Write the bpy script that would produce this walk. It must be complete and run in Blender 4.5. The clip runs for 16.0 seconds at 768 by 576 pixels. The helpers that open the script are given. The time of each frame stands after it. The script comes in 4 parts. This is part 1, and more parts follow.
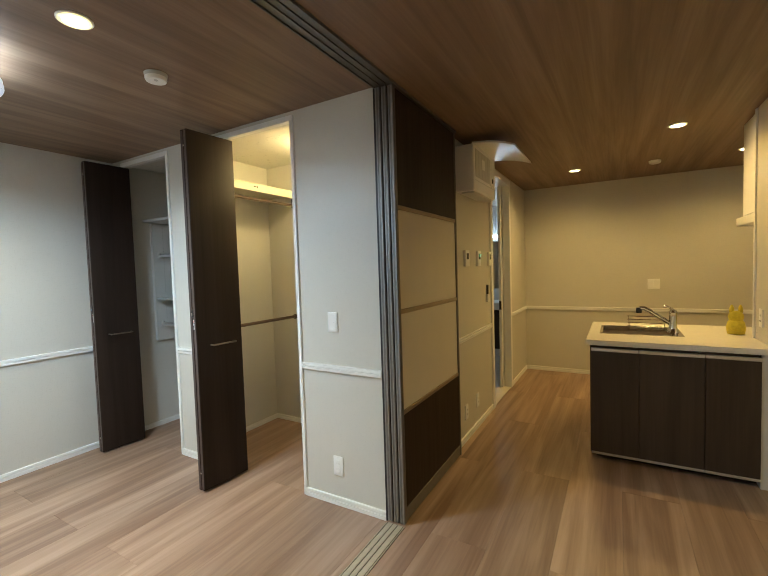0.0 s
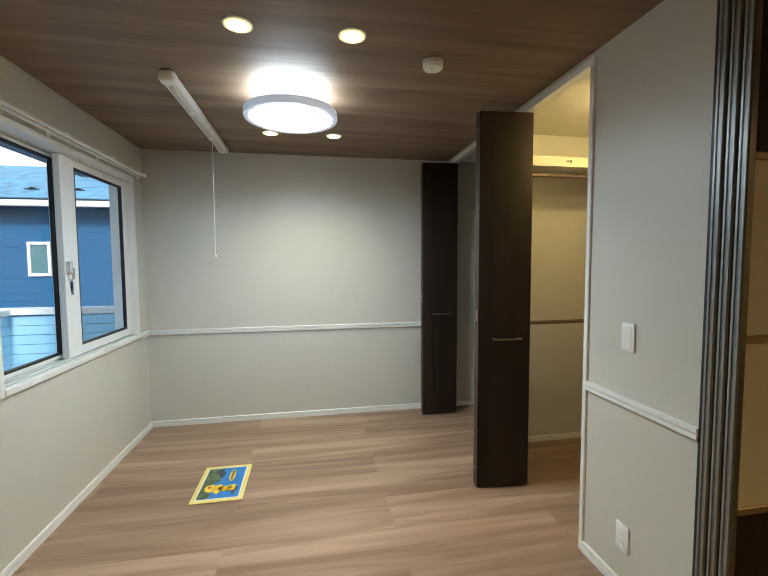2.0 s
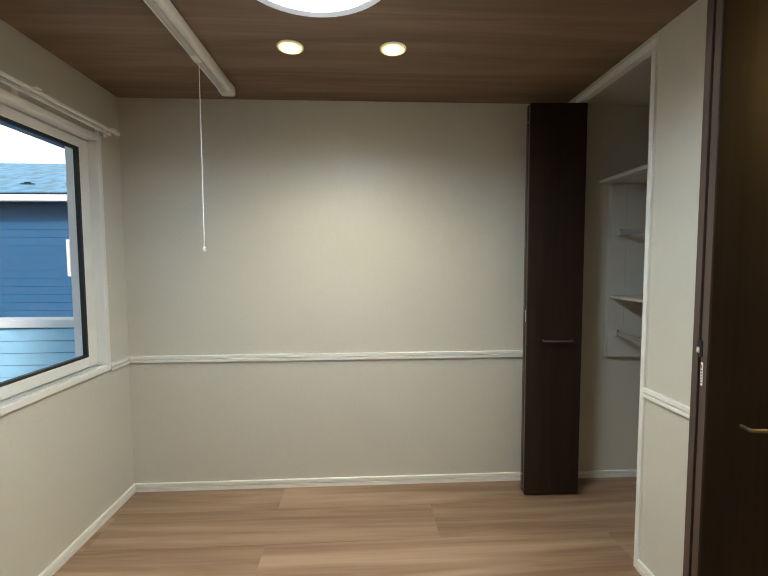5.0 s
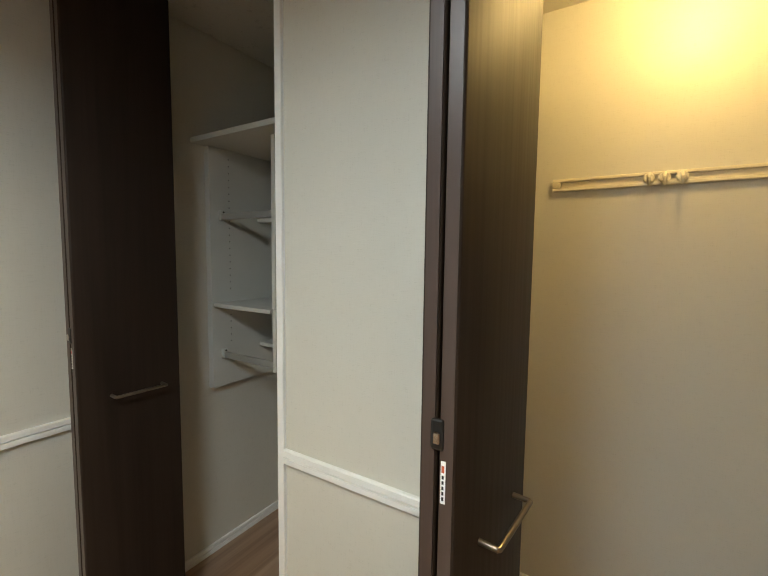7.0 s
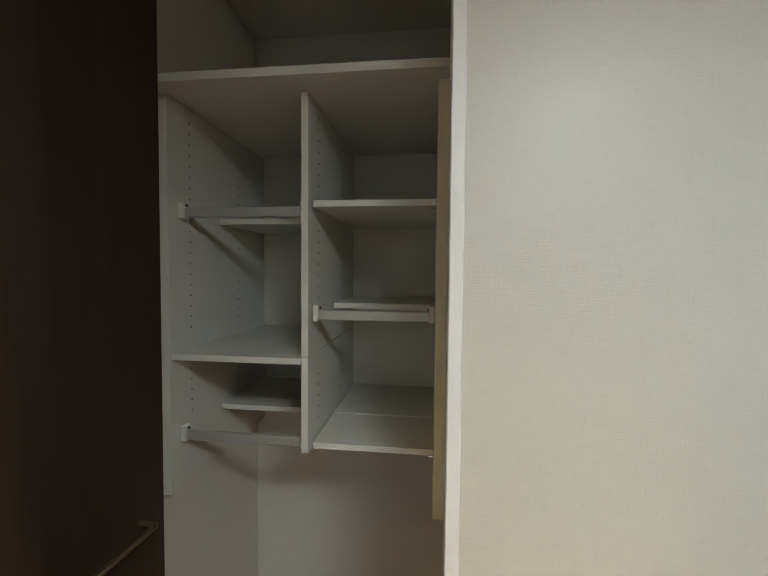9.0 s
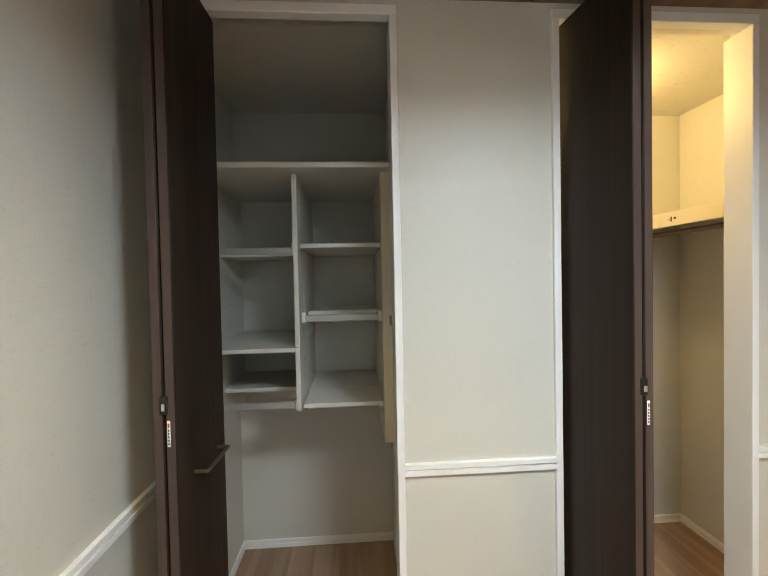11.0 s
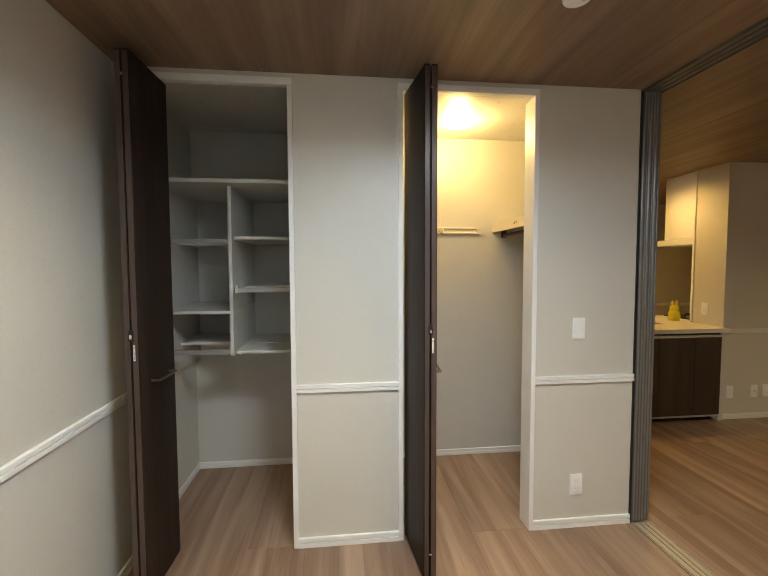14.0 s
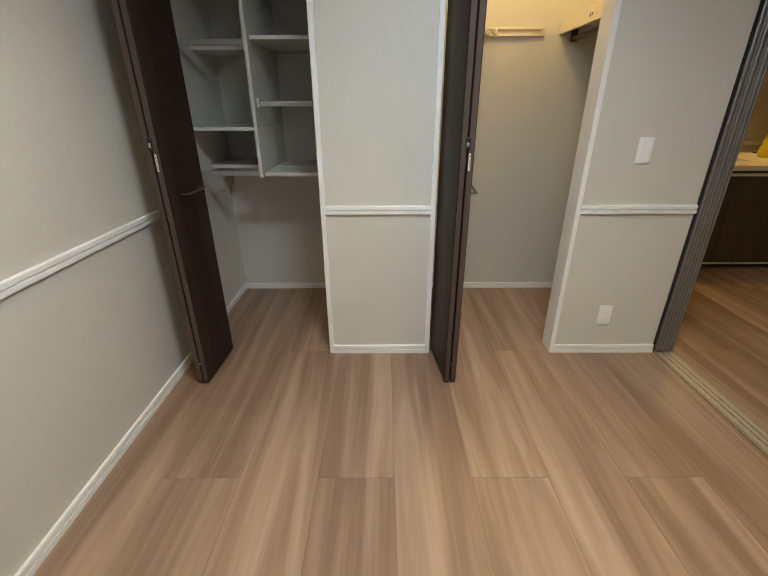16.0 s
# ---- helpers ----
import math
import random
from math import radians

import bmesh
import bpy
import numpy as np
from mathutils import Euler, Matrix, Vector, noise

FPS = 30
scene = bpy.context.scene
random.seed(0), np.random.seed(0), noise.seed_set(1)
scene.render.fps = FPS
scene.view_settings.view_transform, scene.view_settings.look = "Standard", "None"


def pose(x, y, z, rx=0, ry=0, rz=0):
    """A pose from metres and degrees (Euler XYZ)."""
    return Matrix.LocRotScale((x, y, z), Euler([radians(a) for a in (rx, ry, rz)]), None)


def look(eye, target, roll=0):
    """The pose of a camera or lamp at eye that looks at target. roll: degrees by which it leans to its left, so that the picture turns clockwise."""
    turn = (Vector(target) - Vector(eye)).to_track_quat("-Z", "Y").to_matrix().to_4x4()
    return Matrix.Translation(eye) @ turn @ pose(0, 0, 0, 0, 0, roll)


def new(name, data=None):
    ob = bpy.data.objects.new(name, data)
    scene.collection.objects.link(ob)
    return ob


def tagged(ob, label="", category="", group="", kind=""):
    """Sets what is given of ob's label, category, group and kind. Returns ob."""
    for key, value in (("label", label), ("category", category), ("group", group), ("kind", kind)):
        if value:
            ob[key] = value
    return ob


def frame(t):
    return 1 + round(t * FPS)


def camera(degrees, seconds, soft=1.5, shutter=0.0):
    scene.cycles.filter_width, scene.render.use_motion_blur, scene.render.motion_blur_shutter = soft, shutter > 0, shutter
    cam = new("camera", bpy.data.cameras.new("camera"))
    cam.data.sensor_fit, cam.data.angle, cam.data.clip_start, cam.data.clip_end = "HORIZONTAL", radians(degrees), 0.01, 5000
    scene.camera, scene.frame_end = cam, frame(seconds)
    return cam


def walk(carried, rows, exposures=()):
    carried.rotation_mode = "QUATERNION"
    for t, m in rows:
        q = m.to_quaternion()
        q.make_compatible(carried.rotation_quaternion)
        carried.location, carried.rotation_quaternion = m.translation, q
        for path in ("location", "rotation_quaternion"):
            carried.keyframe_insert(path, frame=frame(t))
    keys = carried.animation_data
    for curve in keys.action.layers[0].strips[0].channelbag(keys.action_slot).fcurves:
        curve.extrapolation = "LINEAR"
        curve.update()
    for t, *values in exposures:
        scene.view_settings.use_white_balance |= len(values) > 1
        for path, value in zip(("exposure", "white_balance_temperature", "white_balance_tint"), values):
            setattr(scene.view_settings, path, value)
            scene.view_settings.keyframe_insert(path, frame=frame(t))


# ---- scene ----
cam = camera(86.9, 16.0, soft=1.1)
PATH = [
    (0, (3.346, -1.963, 1.454), (2.349, -0.232, 1.357), -1.8),
    (0.5, (3.267, -1.76, 1.488), (1.837, -0.367, 1.376), -1.4),
    (1, (3.191, -1.552, 1.46), (1.479, -0.524, 1.353), -0.2),
    (1.5, (3.232, -1.418, 1.453), (1.355, -0.736, 1.349), 0.2),
    (2, (3.357, -1.337, 1.462), (1.393, -0.982, 1.337), -0.3),
    (2.5, (3.395, -1.32, 1.457), (1.403, -1.2, 1.321), -0.6),
    (3, (3.376, -1.322, 1.457), (1.381, -1.328, 1.31), -0.5),
    (3.2, (3.33, -1.316, 1.452), (1.336, -1.361, 1.296), -0.7),
    (5.3, (1.839, -1.271, 1.45), (-0.15, -1.089, 1.346), -0.0),
    (5.5, (1.701, -1.227, 1.451), (-0.27, -0.905, 1.351), -0.4),
    (6, (1.446, -1.028, 1.458), (-0.404, -0.271, 1.376), -0.0),
    (6.5, (1.335, -0.896, 1.46), (-0.208, 0.371, 1.346), 0.4),
    (7, (1.191, -0.858, 1.469), (0.131, 0.83, 1.306), 0.7),
    (7.5, (1.053, -0.832, 1.46), (0.465, 1.073, 1.298), 0.9),
    (8, (0.831, -0.726, 1.458), (0.542, 1.246, 1.296), 1.1),
    (8.5, (0.557, -0.714, 1.467), (0.335, 1.271, 1.354), 0.7),
    (9, (0.255, -0.743, 1.473), (0.008, 1.24, 1.389), 0.5),
    (9.2, (0.251, -0.75, 1.48), (-0.109, 1.216, 1.41), -0.1),
    (11.3, (0.11, -1.448, 1.511), (0.405, 0.53, 1.47), -1.0),
    (11.5, (0.089, -1.48, 1.504), (0.486, 0.48, 1.463), -0.8),
    (12, (0.188, -1.637, 1.503), (0.665, 0.306, 1.466), -0.6),
    (12.5, (0.276, -1.789, 1.501), (0.727, 0.159, 1.449), -0.3),
    (13, (0.342, -1.909, 1.477), (0.72, 0.054, 1.418), -0.3),
    (13.5, (0.418, -2.04, 1.482), (0.735, -0.067, 1.397), -0.3),
    (14, (0.534, -2.112, 1.49), (0.75, -0.127, 1.381), -0.2),
    (14.5, (0.608, -2.145, 1.481), (0.738, -0.151, 1.388), -0.2),
    (15, (0.648, -2.167, 1.48), (0.699, -0.169, 1.407), -0.3),
    (15.5, (0.632, -2.143, 1.461), (0.651, -0.156, 1.233), -0.3),
    (16, (0.603, -2.046, 1.336), (0.601, -0.221, 0.517), -0.2),
]
EXPOSURES = [(0, 0.46, 5650, 9), (1, 0.1, 5650, 8), (2, 0.02, 6000, 8), (3, 0.02, 6450, 9), (5.5, -0.1, 6800, 11), (6.5, -0.05, 7100, 12), (7.0, -0.05, 6900, 12), (7.5, -0.25, 6900, 12), (8, -0.35, 6700, 12), (8.5, -0.2, 6700, 12), (9, -0.05, 6900, 13), (11.5, 0.38, 6500, 14), (12.5, 0.36, 6600, 15), (13.5, 0.2, 6650, 16), (14.5, 0.1, 6650, 16), (16, -0.1, 6600, 15)]
walk(cam, [(t, look(eye, target, roll)) for t, eye, target, roll in PATH], EXPOSURES)

# ---- world, lamps ----
wld = bpy.data.worlds.new("world")
scene.world = wld
wld.use_nodes = True
sky = wld.node_tree.nodes.new("ShaderNodeTexSky")
sky.sky_type, sky.sun_disc = "NISHITA", False
sky.sun_elevation, sky.sun_rotation = radians(37), radians(86)
wld.node_tree.links.new(sky.outputs[0], wld.node_tree.nodes["Background"].inputs[0])
wld.node_tree.nodes["Background"].inputs[1].default_value = 0.15

sun = bpy.data.lights.new("overcast_sun", "SUN")
sun.energy, sun.angle, sun.color = 4.0, radians(15), (1.0, 0.98, 0.95)
new("overcast_sun", sun).matrix_world = look((0, 0, 8), (-0.80, -0.05, 7.40))

H = 2.45
KITCHEN_GLOW = (1.0, 0.62, 0.17)
WARM, AMBER, COOL = (0.99, 0.75, 0.28), (1.0, 0.69, 0.24), (0.82, 0.97, 1.04)


def lamp(name, kind, m, energy, colour, size=0.05, cone=0, blend=0.5):
    d = bpy.data.lights.new(name, kind)
    d.energy, d.color = energy, colour
    if kind == "SPOT":
        d.shadow_soft_size, d.spot_size, d.spot_blend = size, radians(cone), blend
    elif kind == "POINT":
        d.shadow_soft_size = size
    elif kind == "AREA":
        d.shape, d.size, d.spread = "DISK", size, radians(168)
    ob = new(name, d)
    ob.matrix_world = m
    return ob


ROOM_DOWNLIGHTS = [(1.535, -1.618), (1.532, -1.142), (0.108, -1.620), (0.112, -1.143)]
LIVING_DOWNLIGHTS = [(4.6, -0.6), (4.6, -1.8)]
KITCHEN_DOWNLIGHTS = [(2.95, 2.95), (3.74, 1.80), (4.38, 2.98)]
for x, y in ROOM_DOWNLIGHTS:
    lamp("downlight_beam", "SPOT", pose(x, y, H - 0.012), 29, WARM, 0.035, 120, 0.95)
for x, y in KITCHEN_DOWNLIGHTS:
    lamp("downlight_beam", "SPOT", pose(x, y, H - 0.012), 54, KITCHEN_GLOW, 0.035, 162, 1.0)
for x, y in LIVING_DOWNLIGHTS:
    lamp("downlight_beam", "SPOT", pose(x, y, H - 0.012), 70, WARM, 0.035, 140, 1.0)
lamp("round_lamp_light", "AREA", pose(0.860, -1.434, 2.296), 25, COOL, 0.48)
lamp("round_lamp_glow", "AREA", pose(0.860, -1.434, 2.352, 180), 5.5, COOL, 0.42)
lamp("closet_lamp_light", "POINT", pose(1.325, 0.56, 2.36), 15.5, AMBER, 0.07)
lamp("washroom_lamp_light", "POINT", pose(1.72, 4.0, 2.0), 2.2, COOL, 0.1)


# ---- materials ----
def nodes(name, rough=0.5, metal=0.0, colour=(0.8, 0.8, 0.8)):
    mat = bpy.data.materials.new(name)
    mat.use_nodes = True
    nt = mat.node_tree
    b = nt.nodes["Principled BSDF"]
    b.inputs["Base Color"].default_value = (*colour, 1)
    b.inputs["Roughness"].default_value = rough
    b.inputs["Metallic"].default_value = metal
    return mat, nt, b


def mapped(nt, scale, coord="Object", shift=False):
    tc = nt.nodes.new("ShaderNodeTexCoord")
    mp = nt.nodes.new("ShaderNodeMapping")
    mp.inputs["Scale"].default_value = scale
    nt.links.new(tc.outputs[coord], mp.inputs["Vector"])
    if shift:
        info = nt.nodes.new("ShaderNodeObjectInfo")
        mul = nt.nodes.new("ShaderNodeVectorMath")
        mul.operation = "SCALE"
        mul.inputs[0].default_value = (37.0, 53.0, 11.0)
        nt.links.new(info.outputs["Random"], mul.inputs["Scale"])
        nt.links.new(mul.outputs[0], mp.inputs["Location"])
    return mp.outputs[0]


def noise_tex(nt, vec, scale, detail=4.0, rough=0.55, dist=0.0):
    n = nt.nodes.new("ShaderNodeTexNoise")
    n.inputs["Scale"].default_value, n.inputs["Detail"].default_value = scale, detail
    n.inputs["Roughness"].default_value, n.inputs["Distortion"].default_value = rough, dist
    nt.links.new(vec, n.inputs["Vector"])
    return n.outputs["Fac"]


def ramp(nt, fac, stops):
    r = nt.nodes.new("ShaderNodeValToRGB")
    while len(r.color_ramp.elements) < len(stops):
        r.color_ramp.elements.new(0.5)
    for e, (p, c) in zip(r.color_ramp.elements, stops):
        e.position, e.color = p, (*c, 1)
    nt.links.new(fac, r.inputs[0])
    return r.outputs[0]


def mix(nt, a, b, fac, mode="MIX"):
    m = nt.nodes.new("ShaderNodeMix")
    m.data_type, m.blend_type = "RGBA", mode
    for i, v in ((6, a), (7, b), (0, fac)):
        if isinstance(v, (int, float)):
            m.inputs[i].default_value = v
        elif isinstance(v, tuple):
            m.inputs[i].default_value = (*v, 1)
        else:
            nt.links.new(v, m.inputs[i])
    return m.outputs[2]


def bumped(nt, b, height, strength, dist=0.002):
    bp = nt.nodes.new("ShaderNodeBump")
    bp.inputs["Strength"].default_value, bp.inputs["Distance"].default_value = strength, dist
    nt.links.new(height, bp.inputs["Height"])
    nt.links.new(bp.outputs[0], b.inputs["Normal"])


def plain(name, colour, rough=0.5, metal=0.0, vary=0.06, scale=6.0, relief=0.0, coat=0.0):
    mat, nt, b = nodes(name, rough, metal, colour)
    v = mapped(nt, (1, 1, 1))
    n = noise_tex(nt, v, scale, 5)
    lo = tuple(c * (1 - vary) for c in colour)
    hi = tuple(min(1, c * (1 + vary)) for c in colour)
    nt.links.new(ramp(nt, n, [(0.3, lo), (0.7, hi)]), b.inputs["Base Color"])
    if relief:
        bumped(nt, b, noise_tex(nt, v, scale * 40, 3), relief, 0.001)
    b.inputs["Coat Weight"].default_value = coat
    return mat


def wallpaper(name, colour, rough=0.55):
    """Vinyl wallpaper with a fine linen weave, slightly glossy on its threads."""
    mat, nt, b = nodes(name, rough, 0, colour)
    warp = noise_tex(nt, mapped(nt, (300, 300, 26)), 1.0, 3, 0.6)
    weft = noise_tex(nt, mapped(nt, (30, 30, 520)), 1.0, 3, 0.6)
    weave = mix(nt, warp, weft, 0.6)
    big = noise_tex(nt, mapped(nt, (1, 1, 1)), 1.3, 4)
    tone = ramp(nt, big, [(0.3, tuple(c * 0.965 for c in colour)), (0.7, tuple(c * 1.025 for c in colour))])
    fine = ramp(nt, weave, [(0.35, (0.975, 0.975, 0.97)), (0.65, (1.018, 1.018, 1.018))])
    nt.links.new(mix(nt, tone, fine, 1.0, "MULTIPLY"), b.inputs["Base Color"])
    nt.links.new(ramp(nt, weave, [(0.38, (0.24, 0.24, 0.24)), (0.60, (0.60, 0.60, 0.60))]), b.inputs["Roughness"])
    bumped(nt, b, weave, 0.4, 0.0015)
    return mat


def wood(name, dark, mid, light, axis, rough=0.4, shift=False, fine=1.0, bump=0.08, patch=0.0, line=1.0, spread=0.22, spec=0.5):
    """Wood grain that runs along one axis (0, 1 or 2), in streaks at two scales."""
    mat, nt, b = nodes(name, rough)
    b.inputs["Specular IOR Level"].default_value = spec
    s1, s2 = [9.0 * fine] * 3, [70.0 * fine] * 3
    s1[axis], s2[axis] = 0.55 * fine, 1.6 * fine
    broad = noise_tex(nt, mapped(nt, s1, shift=shift), 1.0, 4, 0.55, 0.6)
    grain = noise_tex(nt, mapped(nt, s2, shift=shift), 1.0, 4, 0.6, 0.3)
    col = ramp(nt, broad, [(0.5 - spread, dark), (0.5, mid), (0.5 + spread, light)])
    streak = ramp(nt, grain, [(0.3, (1 - 0.2 * line, 1 - 0.21 * line, 1 - 0.22 * line)), (0.55, (1.0, 1.0, 1.0)), (0.8, (1 + 0.08 * line, 1 + 0.08 * line, 1 + 0.07 * line))])
    out = mix(nt, col, streak, 1.0, "MULTIPLY")
    if patch:
        info = nt.nodes.new("ShaderNodeObjectInfo")
        tone = ramp(nt, info.outputs["Random"], [(0.0, (1 - patch, 1 - patch, 1 - patch * 1.1)), (1.0, (1 + patch, 1 + patch, 1 + patch))])
        out = mix(nt, out, tone, 1.0, "MULTIPLY")
    nt.links.new(out, b.inputs["Base Color"])
    nt.links.new(ramp(nt, grain, [(0.3, (rough + 0.06,) * 3), (0.7, (rough - 0.02,) * 3)]), b.inputs["Roughness"])
    bumped(nt, b, grain, bump, 0.001)
    return mat


def glow(name, colour, strength):
    mat, nt, b = nodes(name, 0.4, 0, (0.9, 0.9, 0.9))
    b.inputs["Emission Color"].default_value = (*colour, 1)
    b.inputs["Emission Strength"].default_value = strength
    return mat


def glass(name, rough=0.0, colour=(1, 1, 1)):
    mat, nt, b = nodes(name, rough, 0, colour)
    b.inputs["Transmission Weight"].default_value = 1.0
    b.inputs["IOR"].default_value = 1.05 if rough == 0 else 1.4
    b.inputs["Coat Weight"].default_value = 0.5 if rough == 0 else 0.0
    return mat


PAPER = wallpaper("greige_wallpaper", (0.66, 0.64, 0.575))
PAPER_CLOSET = wallpaper("closet_wallpaper", (0.63, 0.615, 0.565))
WHITE = plain("white_trim", (0.86, 0.86, 0.84), 0.4, vary=0.02)
PLASTIC = plain("white_plastic", (0.90, 0.90, 0.885), 0.3, vary=0.02)
PLASTIC_GREY = plain("pale_grey_plastic", (0.62, 0.62, 0.60), 0.35, vary=0.03)
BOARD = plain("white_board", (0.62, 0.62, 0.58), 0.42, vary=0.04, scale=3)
CREAM = plain("cream_board", (0.72, 0.66, 0.52), 0.42, vary=0.04, scale=3)
FLOOR_WOOD = wood("floor_wood", (0.240, 0.150, 0.100), (0.330, 0.217, 0.150), (0.425, 0.295, 0.212), 1, 0.36, True, patch=0.09, line=0.6, spread=0.14)
CEIL_WOOD = wood("ceiling_wood", (0.175, 0.112, 0.07), (0.235, 0.155, 0.098), (0.30, 0.205, 0.135), 1, 0.5, line=0.45, spread=0.17)
DOOR_WOOD = wood("dark_door_wood", (0.020, 0.0125, 0.009), (0.029, 0.0185, 0.0135), (0.038, 0.025, 0.018), 2, 0.5, spec=0.2, line=0.6, bump=0.03)
EDGE_WOOD = wood("door_edge_wood", (0.055, 0.036, 0.030), (0.075, 0.050, 0.042), (0.095, 0.066, 0.056), 2, 0.3)
KITCHEN_WOOD = wood("dark_cabinet_wood", (0.032, 0.022, 0.017), (0.045, 0.031, 0.024), (0.06, 0.042, 0.033), 2, 0.32)
BAR_BROWN = plain("brown_bar", (0.16, 0.11, 0.08), 0.35, 0.3)
ALU = plain("brushed_aluminium", (0.68, 0.68, 0.67), 0.34, 0.75, 0.06, 30)
ALU_DARK = plain("grey_aluminium", (0.20, 0.195, 0.185), 0.36, 0.7, 0.06, 30)
STILE_RIB = plain("satin_grey_aluminium", (0.30, 0.30, 0.29), 0.42, 0.6, 0.06, 30)
TRACK = plain("beige_track", (0.52, 0.46, 0.35), 0.35, 0.3, 0.05, 30)
CHROME = plain("chrome", (0.75, 0.75, 0.76), 0.08, 1.0, 0.02)
BAR_GREY = plain("grey_bar", (0.40, 0.40, 0.39), 0.35, 0.3, 0.04)
STEEL = plain("stainless_steel", (0.72, 0.71, 0.69), 0.2, 1.0, 0.05, 40)
HANDLE = plain("brushed_bronze", (0.25, 0.205, 0.155), 0.3, 0.9, 0.05, 40)
BRONZE = plain("dark_bronze_metal", (0.10, 0.085, 0.07), 0.35, 0.8)
BLACK = plain("black_plastic", (0.012, 0.012, 0.012), 0.35)
STONE = plain("white_worktop", (0.80, 0.77, 0.69), 0.22, vary=0.03, scale=60)
FROST = plain("frosted_acrylic", (0.72, 0.68, 0.58), 0.28, vary=0.02)
GOLDBAR = plain("beige_metal_bar", (0.33, 0.26, 0.17), 0.35, 0.5)
PANE = glass("window_glass")
LED = glow("led_diffuser", COOL, 14)
LED_RIM = glow("led_rim_acrylic", (0.62, 0.76, 1.0), 0.30)
LED_TOP = glow("led_top_glow", COOL, 5)
BULB = glow("downlight_lens", (1.0, 0.86, 0.55), 16)
# emission in place of lamp light reflected yellow round the lens
REFLECTED_GLOW = glow("downlight_reflected_glow", (1.0, 0.78, 0.22), 1.3)
DOME = glow("closet_lamp_dome", (1.0, 0.80, 0.48), 7)
TUBE = glow("vanity_tube", COOL, 6)
GREEN_LED = glow("green_display", (0.05, 0.9, 0.4), 2.5)
MAT_YELLOW = plain("mat_yellow", (0.80, 0.66, 0.22), 0.5)
MAT_WHITE = plain("mat_white", (0.80, 0.79, 0.72), 0.5)
MAT_BLUE = plain("mat_blue", (0.03, 0.20, 0.58), 0.45, vary=0.2)
MAT_GREEN = plain("mat_green", (0.09, 0.14, 0.07), 0.5, vary=0.5, scale=25)
MAT_GREY = plain("mat_grey", (0.05, 0.06, 0.08), 0.5)
MAT_GOLD = plain("mat_gold", (0.85, 0.58, 0.05), 0.5, vary=0.15, scale=30)
MAT_RED = plain("mat_red", (0.55, 0.10, 0.03), 0.5)
PLUSH = plain("yellow_plush", (0.62, 0.52, 0.03), 0.85, vary=0.15, scale=40, relief=0.5)
RUBBER = plain("dark_gasket", (0.015, 0.016, 0.018), 0.5)
SIDING = plain("navy_siding", (0.014, 0.115, 0.26), 0.7, vary=0.25, scale=9, relief=0.5)
ROOFING = plain("blue_grey_roofing", (0.12, 0.34, 0.50), 0.5, vary=0.45, scale=5)
PARAPET = plain("pale_blue_siding", (0.40, 0.72, 0.90), 0.6, vary=0.06)
GROUND = plain("asphalt", (0.05, 0.05, 0.052), 0.9, vary=0.2, relief=0.4)
CREAM_FLOOR = plain("cream_vinyl", (0.62, 0.58, 0.50), 0.4)


# ---- mesh helpers ----
def bm_box(bm, x0, x1, y0, y1, z0, z1, m=None):
    vs = [bm.verts.new(Vector(p) if m is None else m @ Vector(p)) for p in
          ((x0, y0, z0), (x1, y0, z0), (x1, y1, z0), (x0, y1, z0), (x0, y0, z1), (x1, y0, z1), (x1, y1, z1), (x0, y1, z1))]
    for f in ((3, 2, 1, 0), (4, 5, 6, 7), (0, 1, 5, 4), (1, 2, 6, 5), (2, 3, 7, 6), (3, 0, 4, 7)):
        bm.faces.new([vs[i] for i in f])
    return bm


def box(x0, x1, y0, y1, z0, z1, bev=0.0, seg=2, m=None):
    bm = bm_box(bmesh.new(), x0, x1, y0, y1, z0, z1, m)
    if bev:
        bmesh.ops.bevel(bm, geom=bm.edges[:], offset=bev, segments=seg, affect="EDGES", profile=0.5)
    return bm


def boxes(rows, bev=0.0):
    bm = bmesh.new()
    for r in rows:
        bm_box(bm, *r)
    if bev:
        bmesh.ops.bevel(bm, geom=bm.edges[:], offset=bev, segments=1, affect="EDGES")
    return bm


def lathe(profile, m=None, n=40):
    """Turns a list of (radius, z) round the z axis."""
    bm = bmesh.new()
    rings = []
    for r, z in profile:
        rings.append([bm.verts.new((r * math.cos(2 * math.pi * i / n), r * math.sin(2 * math.pi * i / n), z)) for i in range(n)])
    for a, b in zip(rings, rings[1:]):
        for i in range(n):
            bm.faces.new((a[i], a[(i + 1) % n], b[(i + 1) % n], b[i]))
    bm.faces.new(rings[0][::-1]), bm.faces.new(rings[-1])
    bmesh.ops.recalc_face_normals(bm, faces=bm.faces)
    if m is not None:
        bmesh.ops.transform(bm, matrix=m, verts=bm.verts)
    return bm


def rod(a, b, r, n=14):
    a, b = Vector(a), Vector(b)
    m = Matrix.Translation(a) @ (b - a).to_track_quat("Z", "Y").to_matrix().to_4x4()
    return lathe([(r, 0), (r, (b - a).length)], m, n)


